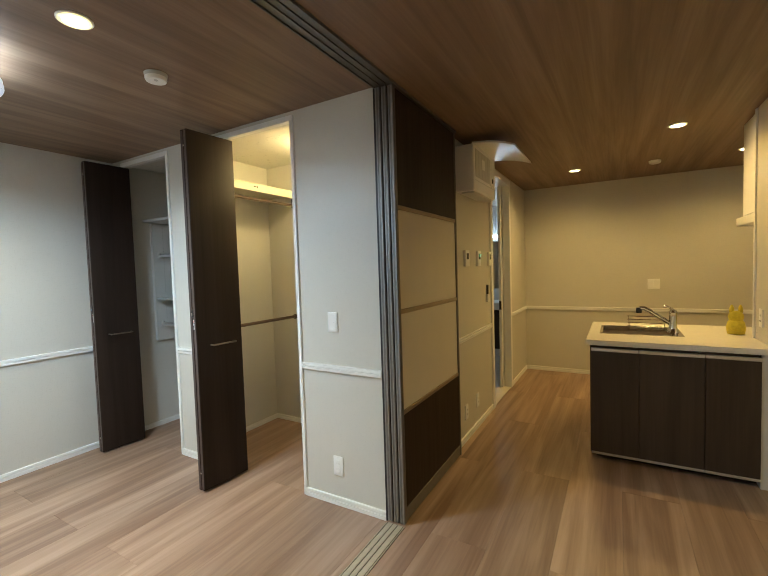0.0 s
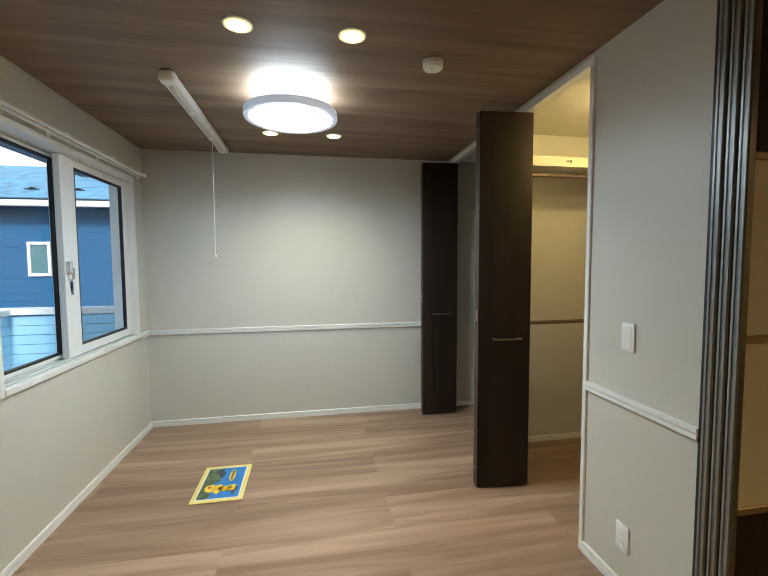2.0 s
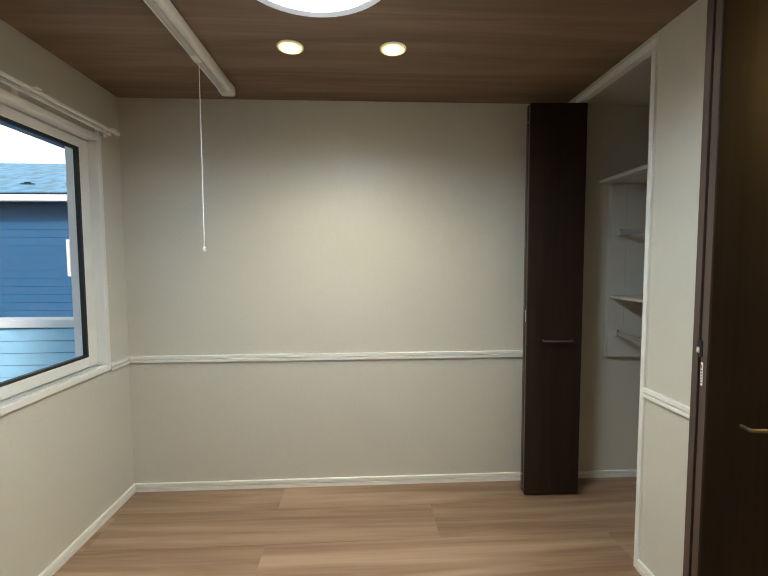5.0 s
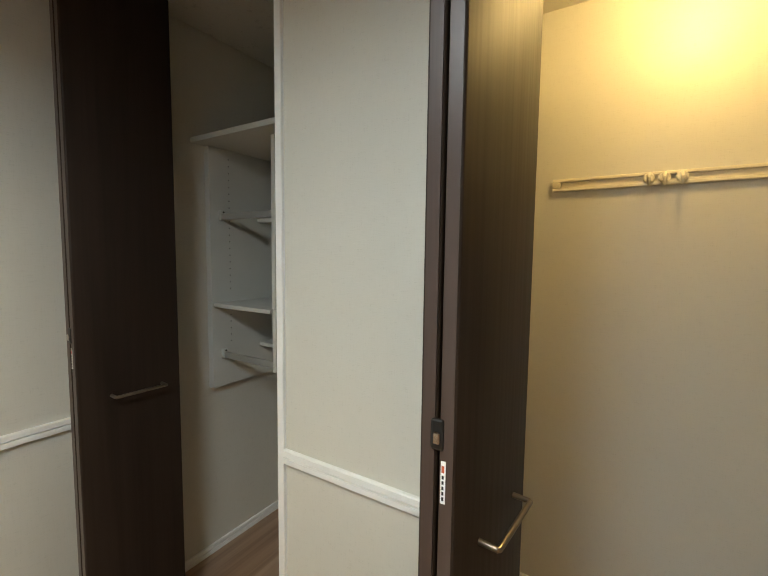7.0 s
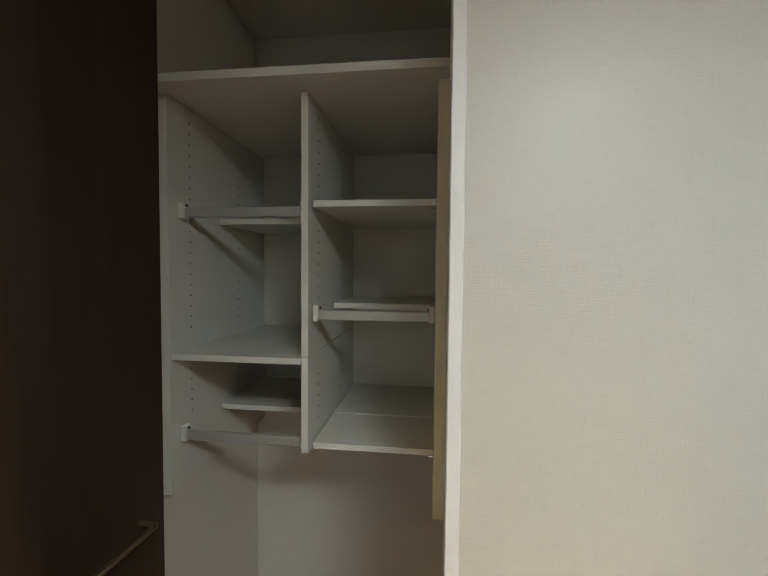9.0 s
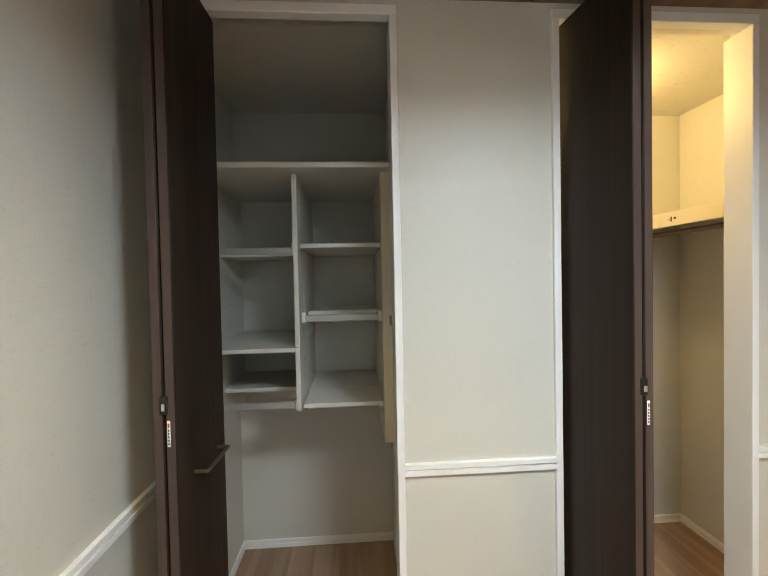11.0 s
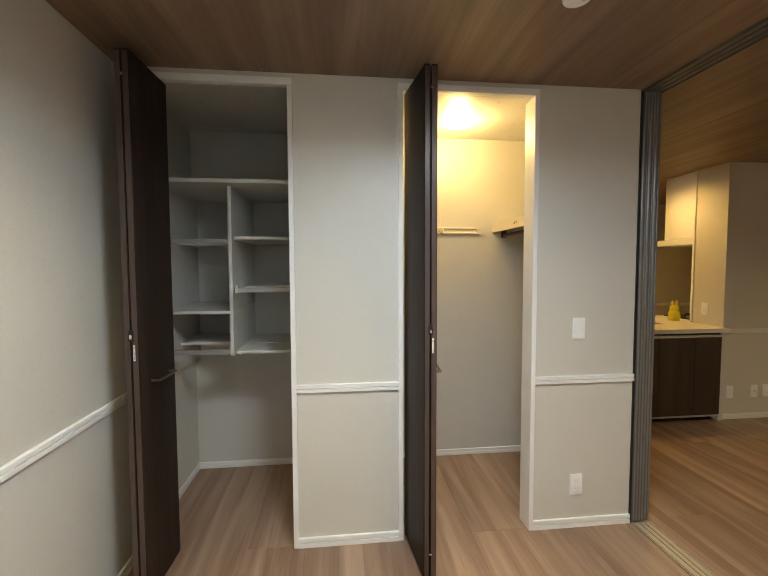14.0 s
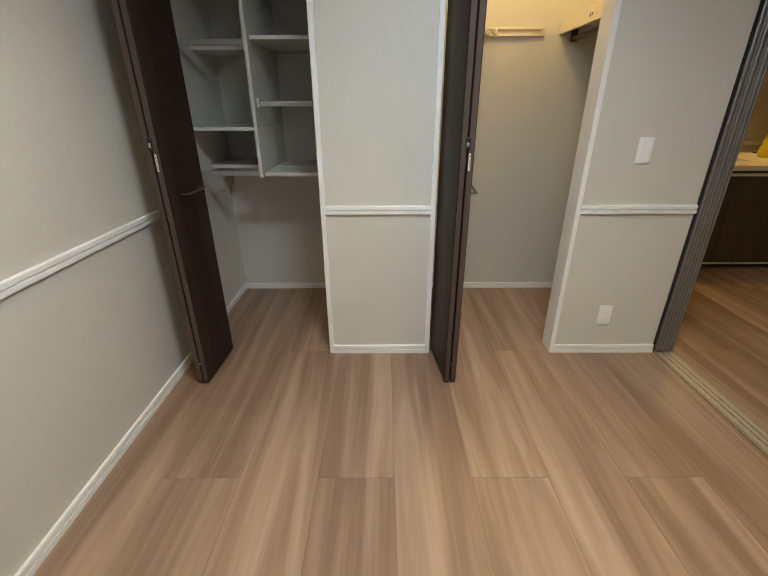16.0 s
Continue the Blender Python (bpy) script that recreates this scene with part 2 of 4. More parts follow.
def tube(points, r, n=12):
    """A bent bar through the points."""
    bm = bmesh.new()
    pts = [Vector(p) for p in points]
    rings = []
    for i, p in enumerate(pts):
        d = (pts[min(i + 1, len(pts) - 1)] - pts[max(i - 1, 0)]).normalized()
        q = d.to_track_quat("Z", "Y")
        rings.append([bm.verts.new(p + q @ Vector((r * math.cos(2 * math.pi * k / n), r * math.sin(2 * math.pi * k / n), 0))) for k in range(n)])
    for a, b in zip(rings, rings[1:]):
        for k in range(n):
            bm.faces.new((a[k], a[(k + 1) % n], b[(k + 1) % n], b[k]))
    bm.faces.new(rings[0][::-1]), bm.faces.new(rings[-1])
    bmesh.ops.recalc_face_normals(bm, faces=bm.faces)
    return bm


def mesh_of(name, bm, material, smooth=False):
    me = bpy.data.meshes.new(name)
    bm.to_mesh(me)
    bm.free()
    me.materials.append(material)
    if smooth:
        for p in me.polygons:
            p.use_smooth = True
        me.set_sharp_from_angle(angle=radians(35))
    return me


def part(name, bm, material, parent, label="", smooth=False):
    ob = new(name, mesh_of(name, bm, material, smooth))
    if parent is not None:
        ob.parent = parent
        ob.matrix_parent_inverse = Matrix.Translation(-parent_place(parent))
    if label:
        tagged(ob, label)
    return ob


def parent_place(ob):
    """Parts have their places in the world in their meshes, so only a thing's own place is taken off."""
    return ob.location.copy() if ob.parent is None else Vector((0, 0, 0))


def thing(name, place, label, category, group="", kind=""):
    ob = new(name)
    ob.empty_display_size = 0.05
    ob.location = place
    return tagged(ob, label, category, group, kind)


def struct(name, bm, material, label, category, smooth=False):
    return tagged(new(name, mesh_of(name, bm, material, smooth)), label, category, kind="structure")


# ---- large structure ----
T = 0.1
struct("wall_west", box(-0.62, -0.512, -2.88, 1.06, 0, H), PAPER, "greige linen-weave papered wall at the room's end", "wall")
WX0, WX1, WZ0, WZ1 = -0.300, 1.235, 0.856, 2.150
struct("wall_south", boxes([(-0.512, WX0, -2.92, -2.76, 0, H), (WX1, 6.5, -2.92, -2.76, 0, H), (WX0, WX1, -2.92, -2.76, 0, WZ0), (WX0, WX1, -2.92, -2.76, WZ1, H)]),
       PAPER, "greige linen-weave papered wall with a window opening", "wall")
struct("wall_east", box(6.5, 6.62, -2.92, 3.97, 0, H), PAPER, "greige papered wall closing the living room", "wall")
for nm, x0, x1, y1 in (("wall_closet_west", -0.512, -0.36, 0.040), ("wall_closet_middle", 0.305, 0.84, T), ("wall_closet_east", 1.60, 2.186, T)):
    struct(nm, box(x0, x1, 0, y1, 0, H), PAPER, "greige linen-weave papered wall beside the closet openings", "wall")
for x0, x1 in ((-0.36, 0.305), (0.84, 1.60)):
    struct("closet_lintel", box(x0, x1, 0, T, 2.42, H), PAPER, "papered strip over the closet opening", "wall")
struct("wall_closet_back", box(-0.512, 2.19, 0.94, 1.06, 0, H), PAPER_CLOSET, "pale papered back wall of the two closets", "wall")
struct("wall_closet_divider", box(0.335, 0.40, T, 0.94, 0, H), PAPER_CLOSET, "pale papered wall between the two closets", "wall")
struct("wall_closet_side", box(2.10, 2.186, T, 0.94, 0, H), PAPER_CLOSET, "pale papered side wall of the closet", "wall")
struct("wall_corridor", boxes([(2.13, 2.25, 1.06, 2.12, 0, H), (2.19, 2.25, 2.88, 3.85, 0, H), (2.13, 2.25, 2.12, 2.88, 2.38, H)]), PAPER, "greige papered wall with a doorway to the washroom", "wall")
struct("wall_north", box(2.13, 6.5, 3.85, 3.97, 0, H), PAPER, "greige papered wall behind the kitchen", "wall")
struct("wall_kitchen_stub", boxes([(4.17, 6.5, 1.36, 1.72, 0, H)]), PAPER, "greige papered partition beside the kitchen counter", "wall")
struct("ceiling", boxes([(-0.62, 6.62, -2.92, 0.05, H, H + 0.1), (2.15, 6.62, 0.05, 3.97, H, H + 0.1)]), CEIL_WOOD, "brown wood-grain papered ceiling", "ceiling")
struct("closet_ceiling", box(-0.62, 2.15, 0.052, 1.06, H - 0.001, H + 0.1), PAPER_CLOSET, "pale papered closet ceiling", "ceiling")
floor = struct("floor", boxes([(-0.62, 6.62, -2.92, 3.97, -0.1, -0.012)]), plain("subfloor", (0.10, 0.07, 0.05), 0.8), "wood-grain board floor in pinkish brown", "floor")

# washroom seen through the doorway
struct("wall_washroom", boxes([(0.6, 0.72, 1.06, 5.1, 0, H), (0.72, 2.25, 4.98, 5.1, 0, H), (2.13, 2.25, 3.97, 4.98, 0, H)]), PAPER_CLOSET, "pale washroom wall", "wall")
struct("washroom_ceiling", box(0.6, 2.15, 1.06, 5.1, H, H + 0.1), PAPER_CLOSET, "pale washroom ceiling", "ceiling")
struct("washroom_floor", box(0.6, 2.20, 1.06, 5.1, -0.012, 0.002), CREAM_FLOOR, "cream vinyl washroom floor", "floor")


def ridge(name, a, b, normal, z0, z1, depth, label, steps):
    """A moulded strip along a wall from a to b (xy), proud of it along normal; steps: (share of height, share of depth)."""
    a, b, n = Vector((*a, 0)), Vector((*b, 0)), Vector((*normal, 0))
    bm = bmesh.new()
    rows = [[bm.verts.new(p + n * (depth * d) + Vector((0, 0, z0 + (z1 - z0) * h))) for p in (a, b)] for h, d in steps]
    for r, s in zip(rows, rows[1:]):
        bm.faces.new((r[0], r[1], s[1], s[0]))
    bm.faces.new([r[0] for r in rows]), bm.faces.new([r[1] for r in rows][::-1])
    bm.faces.new((rows[0][0], rows[-1][0], rows[-1][1], rows[0][1]))
    bmesh.ops.recalc_face_normals(bm, faces=bm.faces)
    return struct(name, bm, WHITE, label, "trim" if name == "trim" else "baseboard")


RAIL = [(0, 0), (0, 0.75), (0.06, 1), (0.44, 1), (0.46, 0.3), (0.55, 0.3), (0.57, 0.9), (0.94, 0.9), (1, 0.6), (1, 0)]
BASE = [(0, 0), (0, 1), (0.44, 1), (0.46, 0.4), (0.54, 0.4), (0.56, 0.95), (0.93, 0.95), (1, 0.75), (1, 0)]
runs = [((-0.512, -2.76), (-0.512, 0.0), (1, 0)), ((0.305, 0), (0.84, 0), (0, -1)), ((1.60, 0), (2.186, 0), (0, -1)), ((-0.512, -2.76), (WX0 - 0.014, -2.76), (0, 1)), ((WX1 + 0.014, -2.76), (6.5, -2.76), (0, 1)),
        ((2.25, 1.06), (2.25, 2.07), (1, 0)), ((2.25, 2.94), (2.25, 3.85), (1, 0)), ((2.25, 3.85), (6.5, 3.85), (0, -1)), ((4.17, 1.36), (6.5, 1.36), (0, -1))]
for a, b, n in runs:
    ridge("trim", a, b, n, 0.832, 0.875, 0.016, "white moulded chair rail on the papered wall", RAIL)
    ridge("baseboard", a, b, n, 0.0, 0.052, 0.013, "white moulded baseboard at the floor", BASE)
ridge("baseboard", (WX0 - 0.014, -2.76), (WX1 + 0.014, -2.76), (0, 1), 0.0, 0.052, 0.013, "white moulded baseboard at the floor", BASE)
for a, b, n in [((-0.512, 0.94), (0.335, 0.94), (0, -1)), ((-0.512, T), (-0.512, 0.94), (1, 0)), ((0.40, 0.94), (2.1, 0.94), (0, -1)), ((0.40, T), (0.40, 0.94), (1, 0)), ((2.1, T), (2.1, 0.94), (-1, 0))]:
    ridge("baseboard", a, b, n, 0.0, 0.045, 0.010, "white baseboard inside the closet", BASE)


def closet_frame(x0, x1):
    """A white lining with its face edge round a closet opening."""
    w = 0.026
    th = thing("closet_opening", ((x0 + x1) / 2, 0.05, 0), "white wooden frame lining the closet opening", "trim", "closet openings", kind="structure")
    for a, b in ((x0, x0 + w), (x1 - w, x1)):
        part("jamb", box(a, b, -0.012, 0.040 if a < 0 else T + 0.006, 0.0, 2.3895, 0.002, 1), WHITE, th)
    part("header", box(x0, x1, -0.012, 0.030, 2.390, 2.424, 0.002, 1), WHITE, th)
    part("track", boxes([(x0 + w, x1 - w, 0.031, 0.060, 2.392, 2.4195)]), ALU, th, "aluminium door track")
    return th


closet_frame(-0.361, 0.306)
closet_frame(0.839, 1.601)


# ---- bifold doors ----
def leaf(a, b, z0, z1, thick, th, name="door_leaf"):
    """An upright door leaf with round long edges, from a to b on the plan."""
    a, b = Vector((*a, 0)), Vector((*b, 0))
    d = (b - a).normalized()
    m = Matrix((( d.x, -d.y, 0, a.x), (d.y, d.x, 0, a.y), (0, 0, 1, 0), (0, 0, 0, 1)))
    bm = box(0, (b - a).length, -thick / 2, thick / 2, z0, z1, 0.006, 3, m)
    return part(name, bm, DOOR_WOOD, th, smooth=True), m, (b - a).length


def bifold(pivot, fold1, fold2, tail, label):
    th = thing("bifold_door", (pivot[0], pivot[1], 0.012), label, "folding door", "closet folding doors")
    leaf(pivot, fold1, 0.012, 2.383, 0.029, th)
    first = th.children[0]
    for lf, (p, q) in ((first, (pivot, fold1)),):
        d = (Vector(q) - Vector(p)).normalized()
        e = Vector(q)
        part("edge_band", box(e.x - 0.0105, e.x + 0.0105, e.y - 0.0012, e.y + 0.002, 0.022, 2.373), EDGE_WOOD, lf, "brown wood-grain edge band")
    second, m, length = leaf(fold2, tail, 0.012, 2.383, 0.029, th)
    part("edge_band", box(fold2[0] - 0.0105, fold2[0] + 0.0105, fold2[1] - 0.0012, fold2[1] + 0.002, 0.022, 2.373), EDGE_WOOD, second, "brown wood-grain edge band")
    # a bar handle on the outward face of the second leaf
    u0, u1, v = length * 0.29, length * 0.79, -0.0145
    h = part("handle", tube([m @ Vector(p) for p in ((u0, v, 0.978), (u0, v - 0.034, 0.978), (u0 + 0.002, v - 0.036, 0.978), (u1 - 0.002, v - 0.036, 0.978), (u1, v - 0.034, 0.978), (u1, v, 0.978))], 0.0055), HANDLE, second, "slim brushed bronze bar handle", True)
    cx, cy = (fold1[0] + fold2[0]) / 2, min(fold1[1], fold2[1])
    # latch, caution label and stops on the folded edge
    lt = part("latch", box(cx - 0.011, cx + 0.011, cy - 0.004, cy + 0.002, 1.172, 1.222, 0.004, 2), BLACK, th, "black latch on the folded edge")
    part("latch_tongue", box(cx - 0.005, cx + 0.006, cy - 0.009, cy - 0.004, 1.183, 1.203, 0.002, 1), CHROME, lt)
    sx = fold2[0] - 0.004
    st = part("caution_label", box(sx - 0.0042, sx + 0.0042, cy - 0.0035, cy - 0.0018, 1.090, 1.158, 0.0008, 1), PLASTIC, th, "narrow white caution label")
    rows = [(sx - 0.0016, sx + 0.0016, cy - 0.0041, cy - 0.0036, 1.096 + k * 0.0085, 1.1015 + k * 0.0085) for k in range(5)]
    part("print", boxes(rows), RUBBER, st)
    part("warning_mark", boxes([(sx - 0.0022, sx + 0.0022, cy - 0.0041, cy - 0.0036, 1.140, 1.151)]), MAT_RED, st)
    for z in (0.13, 2.28):
        part("stop", lathe([(0.007, 0), (0.007, 0.004), (0.004, 0.007)], Matrix.Translation((cx + 0.002, cy + 0.001, z)) @ pose(0, 0, 0, 90), 14), STEEL, th, "small round metal stop")
    return th


bifold((-0.338, 0.030), (-0.3625, -0.304), (-0.3315, -0.304), (-0.320, 0.034), "folded open dark brown wooden closet door beside the wall")
bifold((0.890, 0.030), (0.9285, -0.305), (0.9595, -0.305), (0.987, 0.037), "folded open dark brown wooden closet door at the middle opening")
part_catch = thing("door_catch", (0.295, 0.285, 1.34), "small metal door catch on the cream panel", "catch")
part("catch_plate", box(0.285, 0.303, 0.283, 0.2895, 1.32, 1.36, 0.002, 1), STEEL, part_catch)
part("catch_tongue", box(0.290, 0.298, 0.277, 0.283, 1.33, 1.35, 0.002, 1), CHROME, part_catch)


# ---- closet shelving ----
def shelf_unit():
    th = thing("closet_shelving", (-0.09, 0.62, 0.83), "white shelving with hanging bars fixed in the closet", "shelving")
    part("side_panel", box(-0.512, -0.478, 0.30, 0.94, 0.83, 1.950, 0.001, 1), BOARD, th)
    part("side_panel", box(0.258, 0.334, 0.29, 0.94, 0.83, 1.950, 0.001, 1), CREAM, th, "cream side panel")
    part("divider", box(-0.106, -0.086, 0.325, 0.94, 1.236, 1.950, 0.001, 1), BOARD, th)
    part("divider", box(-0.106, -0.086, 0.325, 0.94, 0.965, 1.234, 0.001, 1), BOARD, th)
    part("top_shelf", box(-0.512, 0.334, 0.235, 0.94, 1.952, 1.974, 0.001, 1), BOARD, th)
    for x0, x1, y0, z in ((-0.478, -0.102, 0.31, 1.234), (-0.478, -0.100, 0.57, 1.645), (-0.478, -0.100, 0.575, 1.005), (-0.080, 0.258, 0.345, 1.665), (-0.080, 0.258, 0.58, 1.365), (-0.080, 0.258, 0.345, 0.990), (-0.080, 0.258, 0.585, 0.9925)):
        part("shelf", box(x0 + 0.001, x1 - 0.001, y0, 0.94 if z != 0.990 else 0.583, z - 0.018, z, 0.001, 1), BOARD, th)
    for x0, x1, z in ((-0.478, -0.100, 1.638), (-0.478, -0.100, 0.985), (-0.080, 0.258, 1.350)):
        bar = part("hanging_bar", box(x0 + 0.016, x1 - 0.016, 0.352, 0.367, z - 0.015, z + 0.013, 0.003, 2), BAR_GREY, th, "satin grey hanging bar")
        for a, b in ((x0, x0 + 0.017), (x1 - 0.017, x1)):
            part("bracket", box(a, b, 0.343, 0.376, z - 0.019, z + 0.028, 0.004, 2), BOARD, bar)
            part("screw", lathe([(0.005, 0), (0.004, 0.003)], Matrix.Translation(((a if a > x0 else b), 0.359, z + 0.019)) @ pose(0, 0, 0, 0, -90 if a > x0 else 90), 10), BRONZE, bar)
    for x, s in ((-0.0785, 1), (0.2565, -1)):
        for z in (1.644, 0.969):
            part("shelf_pin", rod((x, 0.365, z - 0.006), (x + s * 0.012, 0.365, z - 0.006), 0.004, 10), STEEL, th)
    rows = []
    for x0 in (-0.4785, -0.0805):
        for y in (0.40, 0.70):
            rows += [(x0, x0 + 0.0012, y, y + 0.005, z, z + 0.005) for z in [1.04 + 0.032 * k for k in range(28)] if abs(z - 1.23) > 0.04]
    tagged(part("peg_hole", boxes(rows), plain("hole_dark", (0.10, 0.10, 0.09), 0.8), th), kind="stuff")
    return th


shelf_unit()


def wardrobe_shelf(label, x0, x1, z0, z1, rod_x, rod_z, lip):
    th = thing("wardrobe_shelf", ((x0 + x1) / 2, 0.5, z0), label, "shelf")
    part("board", box(x0, x1, T + 0.002, 0.94, z1 - 0.02, z1, 0.001, 1), CREAM, th)
    part("fascia", box(*((x1 - 0.02, x1) if lip > 0 else (x0, x0 + 0.02)), T + 0.002, 0.94, z0, z1 - 0.02, 0.001, 1), CREAM, th)
    fx = x1 if lip > 0 else x0
    part("maker_plate", boxes([(fx - 0.0005, fx + 0.0012, 0.50, 0.515, z0 + 0.03, z0 + 0.042), (fx - 0.0005, fx + 0.0012, 0.525, 0.535, z0 + 0.022, z0 + 0.046), (fx - 0.0005, fx + 0.0012, 0.538, 0.55, z0 + 0.03, z0 + 0.034)] if lip < 0 else
         [(fx - 0.0012, fx + 0.0012, 0.40, 0.425, z0 + 0.034, z0 + 0.042), (fx - 0.0012, fx + 0.0012, 0.43, 0.44, z0 + 0.026, z0 + 0.046)]), BRONZE, th, "small dark printed mark")
    bar = part("hanging_bar", rod((rod_x, T + 0.004, rod_z), (rod_x, 0.936, rod_z), 0.0125, 18), BAR_BROWN, th, "brown hanging bar", True)
    for y in (T + 0.012, 0.928):
        part("bracket", box(rod_x - 0.02, rod_x + 0.02, y - 0.008, y + 0.008, rod_z - 0.018, z1 - 0.021, 0.003, 1), BRONZE, bar)
    return th


wardrobe_shelf("cream shelf with a brown hanging bar under the closet ceiling", 0.402, 0.80, 2.112, 2.178, 0.735, 2.062, 1)
wardrobe_shelf("cream shelf with a dark hanging bar on the closet side wall", 1.71, 2.098, 1.744, 1.814, 1.80, 1.722, -1)
low = thing("hanging_bar", (0.70, 0.5, 1.026), "brown low hanging bar across the closet", "rail")
part("bar", rod((0.70, T + 0.004, 1.026), (0.70, 0.936, 1.026), 0.0135, 18), BAR_BROWN, low, smooth=True)
for y in (T + 0.010, 0.930):
    part("flange", lathe([(0.024, -0.006), (0.024, 0.004), (0.018, 0.009)], Matrix.Translation((0.70, y, 1.026)) @ pose(0, 0, 0, 90), 20), BRONZE, low)


def hook_rail():
    th = thing("hook_rail", (1.225, 0.935, 1.755), "cream wall rail with three sliding coat hooks", "coat hooks")
    part("rail", boxes([(0.875, 1.612, 0.922, 0.94, 1.768, 1.780), (0.875, 1.612, 0.922, 0.94, 1.732, 1.744), (0.875, 0.905, 0.922, 0.94, 1.744, 1.768), (1.582, 1.612, 0.922, 0.94, 1.744, 1.768), (0.905, 1.582, 0.932, 0.94, 1.744, 1.768)], 0.002), CREAM, th)
    for x in (1.204, 1.250, 1.302):
        hk = part("hook", tube([(x, 0.925, 1.770), (x, 0.905, 1.770), (x, 0.895, 1.755), (x, 0.890, 1.735), (x, 0.878, 1.728), (x, 0.868, 1.738), (x, 0.866, 1.752)], 0.006), CREAM, th, smooth=True)
        part("hook_disc", lathe([(0.019, 0), (0.019, 0.006), (0.015, 0.009)], Matrix.Translation((x, 0.922, 1.757)) @ pose(0, 0, 0, 90), 20), CREAM, hk)
    return th


hook_rail()
cl = thing("closet_ceiling_lamp", (1.325, 0.56, H), "lit round warm dome lamp on the closet ceiling", "ceiling lamp")
part("base", lathe([(0.075, -0.010), (0.080, 0)], Matrix.Translation((1.325, 0.56, H - 0.001))), PLASTIC, cl)
part("dome", lathe([(0.015, -0.046), (0.050, -0.042), (0.078, -0.032), (0.092, -0.020), (0.092, -0.009)], Matrix.Translation((1.325, 0.56, H - 0.001))), DOME, cl, "glowing warm glass dome", True).visible_shadow = False


# ---- switches, sockets, small wall fittings ----
def plate(name, centre, normal, w, h, label, category, rows=(), button=None, depth=0.009):
    """A rounded wall plate; rows: small raised parts (name, dx, dz, w, h, material) on its face."""
    n = Vector((*normal, 0))
    side = Vector((-n.y, n.x, 0))
    m = Matrix(((side.x, n.x, 0, centre[0]), (side.y, n.y, 0, centre[1]), (0, 0, 1, centre[2]), (0, 0, 0, 1)))
    th = thing(name, centre, label, category)
    part("cover", box(-w / 2, w / 2, 0, depth, -h / 2, h / 2, 0.004, 2, m), PLASTIC, th, smooth=True)
    for k, (nm, dx, dz, pw, ph, mat) in enumerate(rows):
        part(nm, box(dx - pw / 2, dx + pw / 2, depth - 0.002, depth + 0.002 + 0.0007 * k, dz - ph / 2, dz + ph / 2, 0.0008, 1, m), mat, th)
    for ob in th.children:
        ob.data.flip_normals() if m.determinant() < 0 else None
    return th


SLOT = [("slot", -0.008, 0.018, 0.003, 0.010, PLASTIC_GREY), ("slot", 0.008, 0.018, 0.003, 0.010, PLASTIC_GREY), ("slot", -0.008, -0.018, 0.003, 0.010, PLASTIC_GREY), ("slot", 0.008, -0.018, 0.003, 0.010, PLASTIC_GREY)]
plate("light_switch", (1.853, 0, 1.138), (0, -1), 0.072, 0.122, "white wide-rocker light switch on the papered wall", "switch", [("rocker", 0.0, 0.0, 0.044, 0.096, PLASTIC), ("indicator", 0.012, 0.0, 0.003, 0.006, PLASTIC_GREY)])
plate("wall_socket", (1.856, 0, 0.248), (0, -1), 0.072, 0.122, "white double power socket low on the papered wall", "socket", [("insert", 0, 0, 0.032, 0.075, PLASTIC)] + [(a, b, c, d, e + 0.0, f) for a, b, c, d, e, f in SLOT])
S = -2.76
plate("wall_socket", (1.435, S, 1.775), (0, 1), 0.072, 0.122, "white socket with an earth terminal high on the wall", "socket", [("insert", 0, 0.01, 0.032, 0.06, PLASTIC), ("slot", -0.008, 0.02, 0.003, 0.012, RUBBER), ("slot", 0.008, 0.02, 0.003, 0.012, RUBBER)])
plate("dimmer_switch", (1.850, S, 1.286), (0, 1), 0.074, 0.128, "white dimmer plate with a round knob", "switch", [("button", 0.0, -0.036, 0.034, 0.03, PLASTIC)])
knob = bpy.data.objects["dimmer_switch"]
part("knob", lathe([(0.017, 0), (0.016, 0.012), (0.012, 0.015)], Matrix.Translation((1.850, S + 0.008, 1.307)) @ pose(0, 0, 0, -90), 24), PLASTIC_GREY, knob, smooth=True)
plate("light_switch", (1.852, S, 1.146), (0, 1), 0.074, 0.128, "white plate with two small switches", "switch", [("button", 0, 0.024, 0.046, 0.042, PLASTIC), ("button", 0, -0.024, 0.046, 0.042, PLASTIC), ("indicator", 0, 0.024, 0.022, 0.018, PLASTIC_GREY), ("indicator", 0, -0.024, 0.022, 0.018, PLASTIC_GREY)])
plate("wall_socket", (1.880, S, 0.262), (0, 1), 0.118, 0.122, "white wide socket plate with aerial jack", "socket", [("jack", 0.026, 0.0, 0.02, 0.02, PLASTIC_GREY), ("insert", -0.024, 0, 0.032, 0.075, PLASTIC)])
vc = thing("air_vent", (1.479, S, 1.964), "round white wall air vent cover", "vent")
part("cover", lathe([(0.066, 0), (0.066, 0.010), (0.060, 0.014), (0.058, 0.011), (0.055, 0.014), (0.02, 0.0155)], Matrix.Translation((1.479, S, 1.964)) @ pose(0, 0, 0, -90)), PLASTIC, vc, smooth=True)
bx = thing("wall_box", (1.80, S, 1.76), "white shallow plastic box on the wall", "wall box")
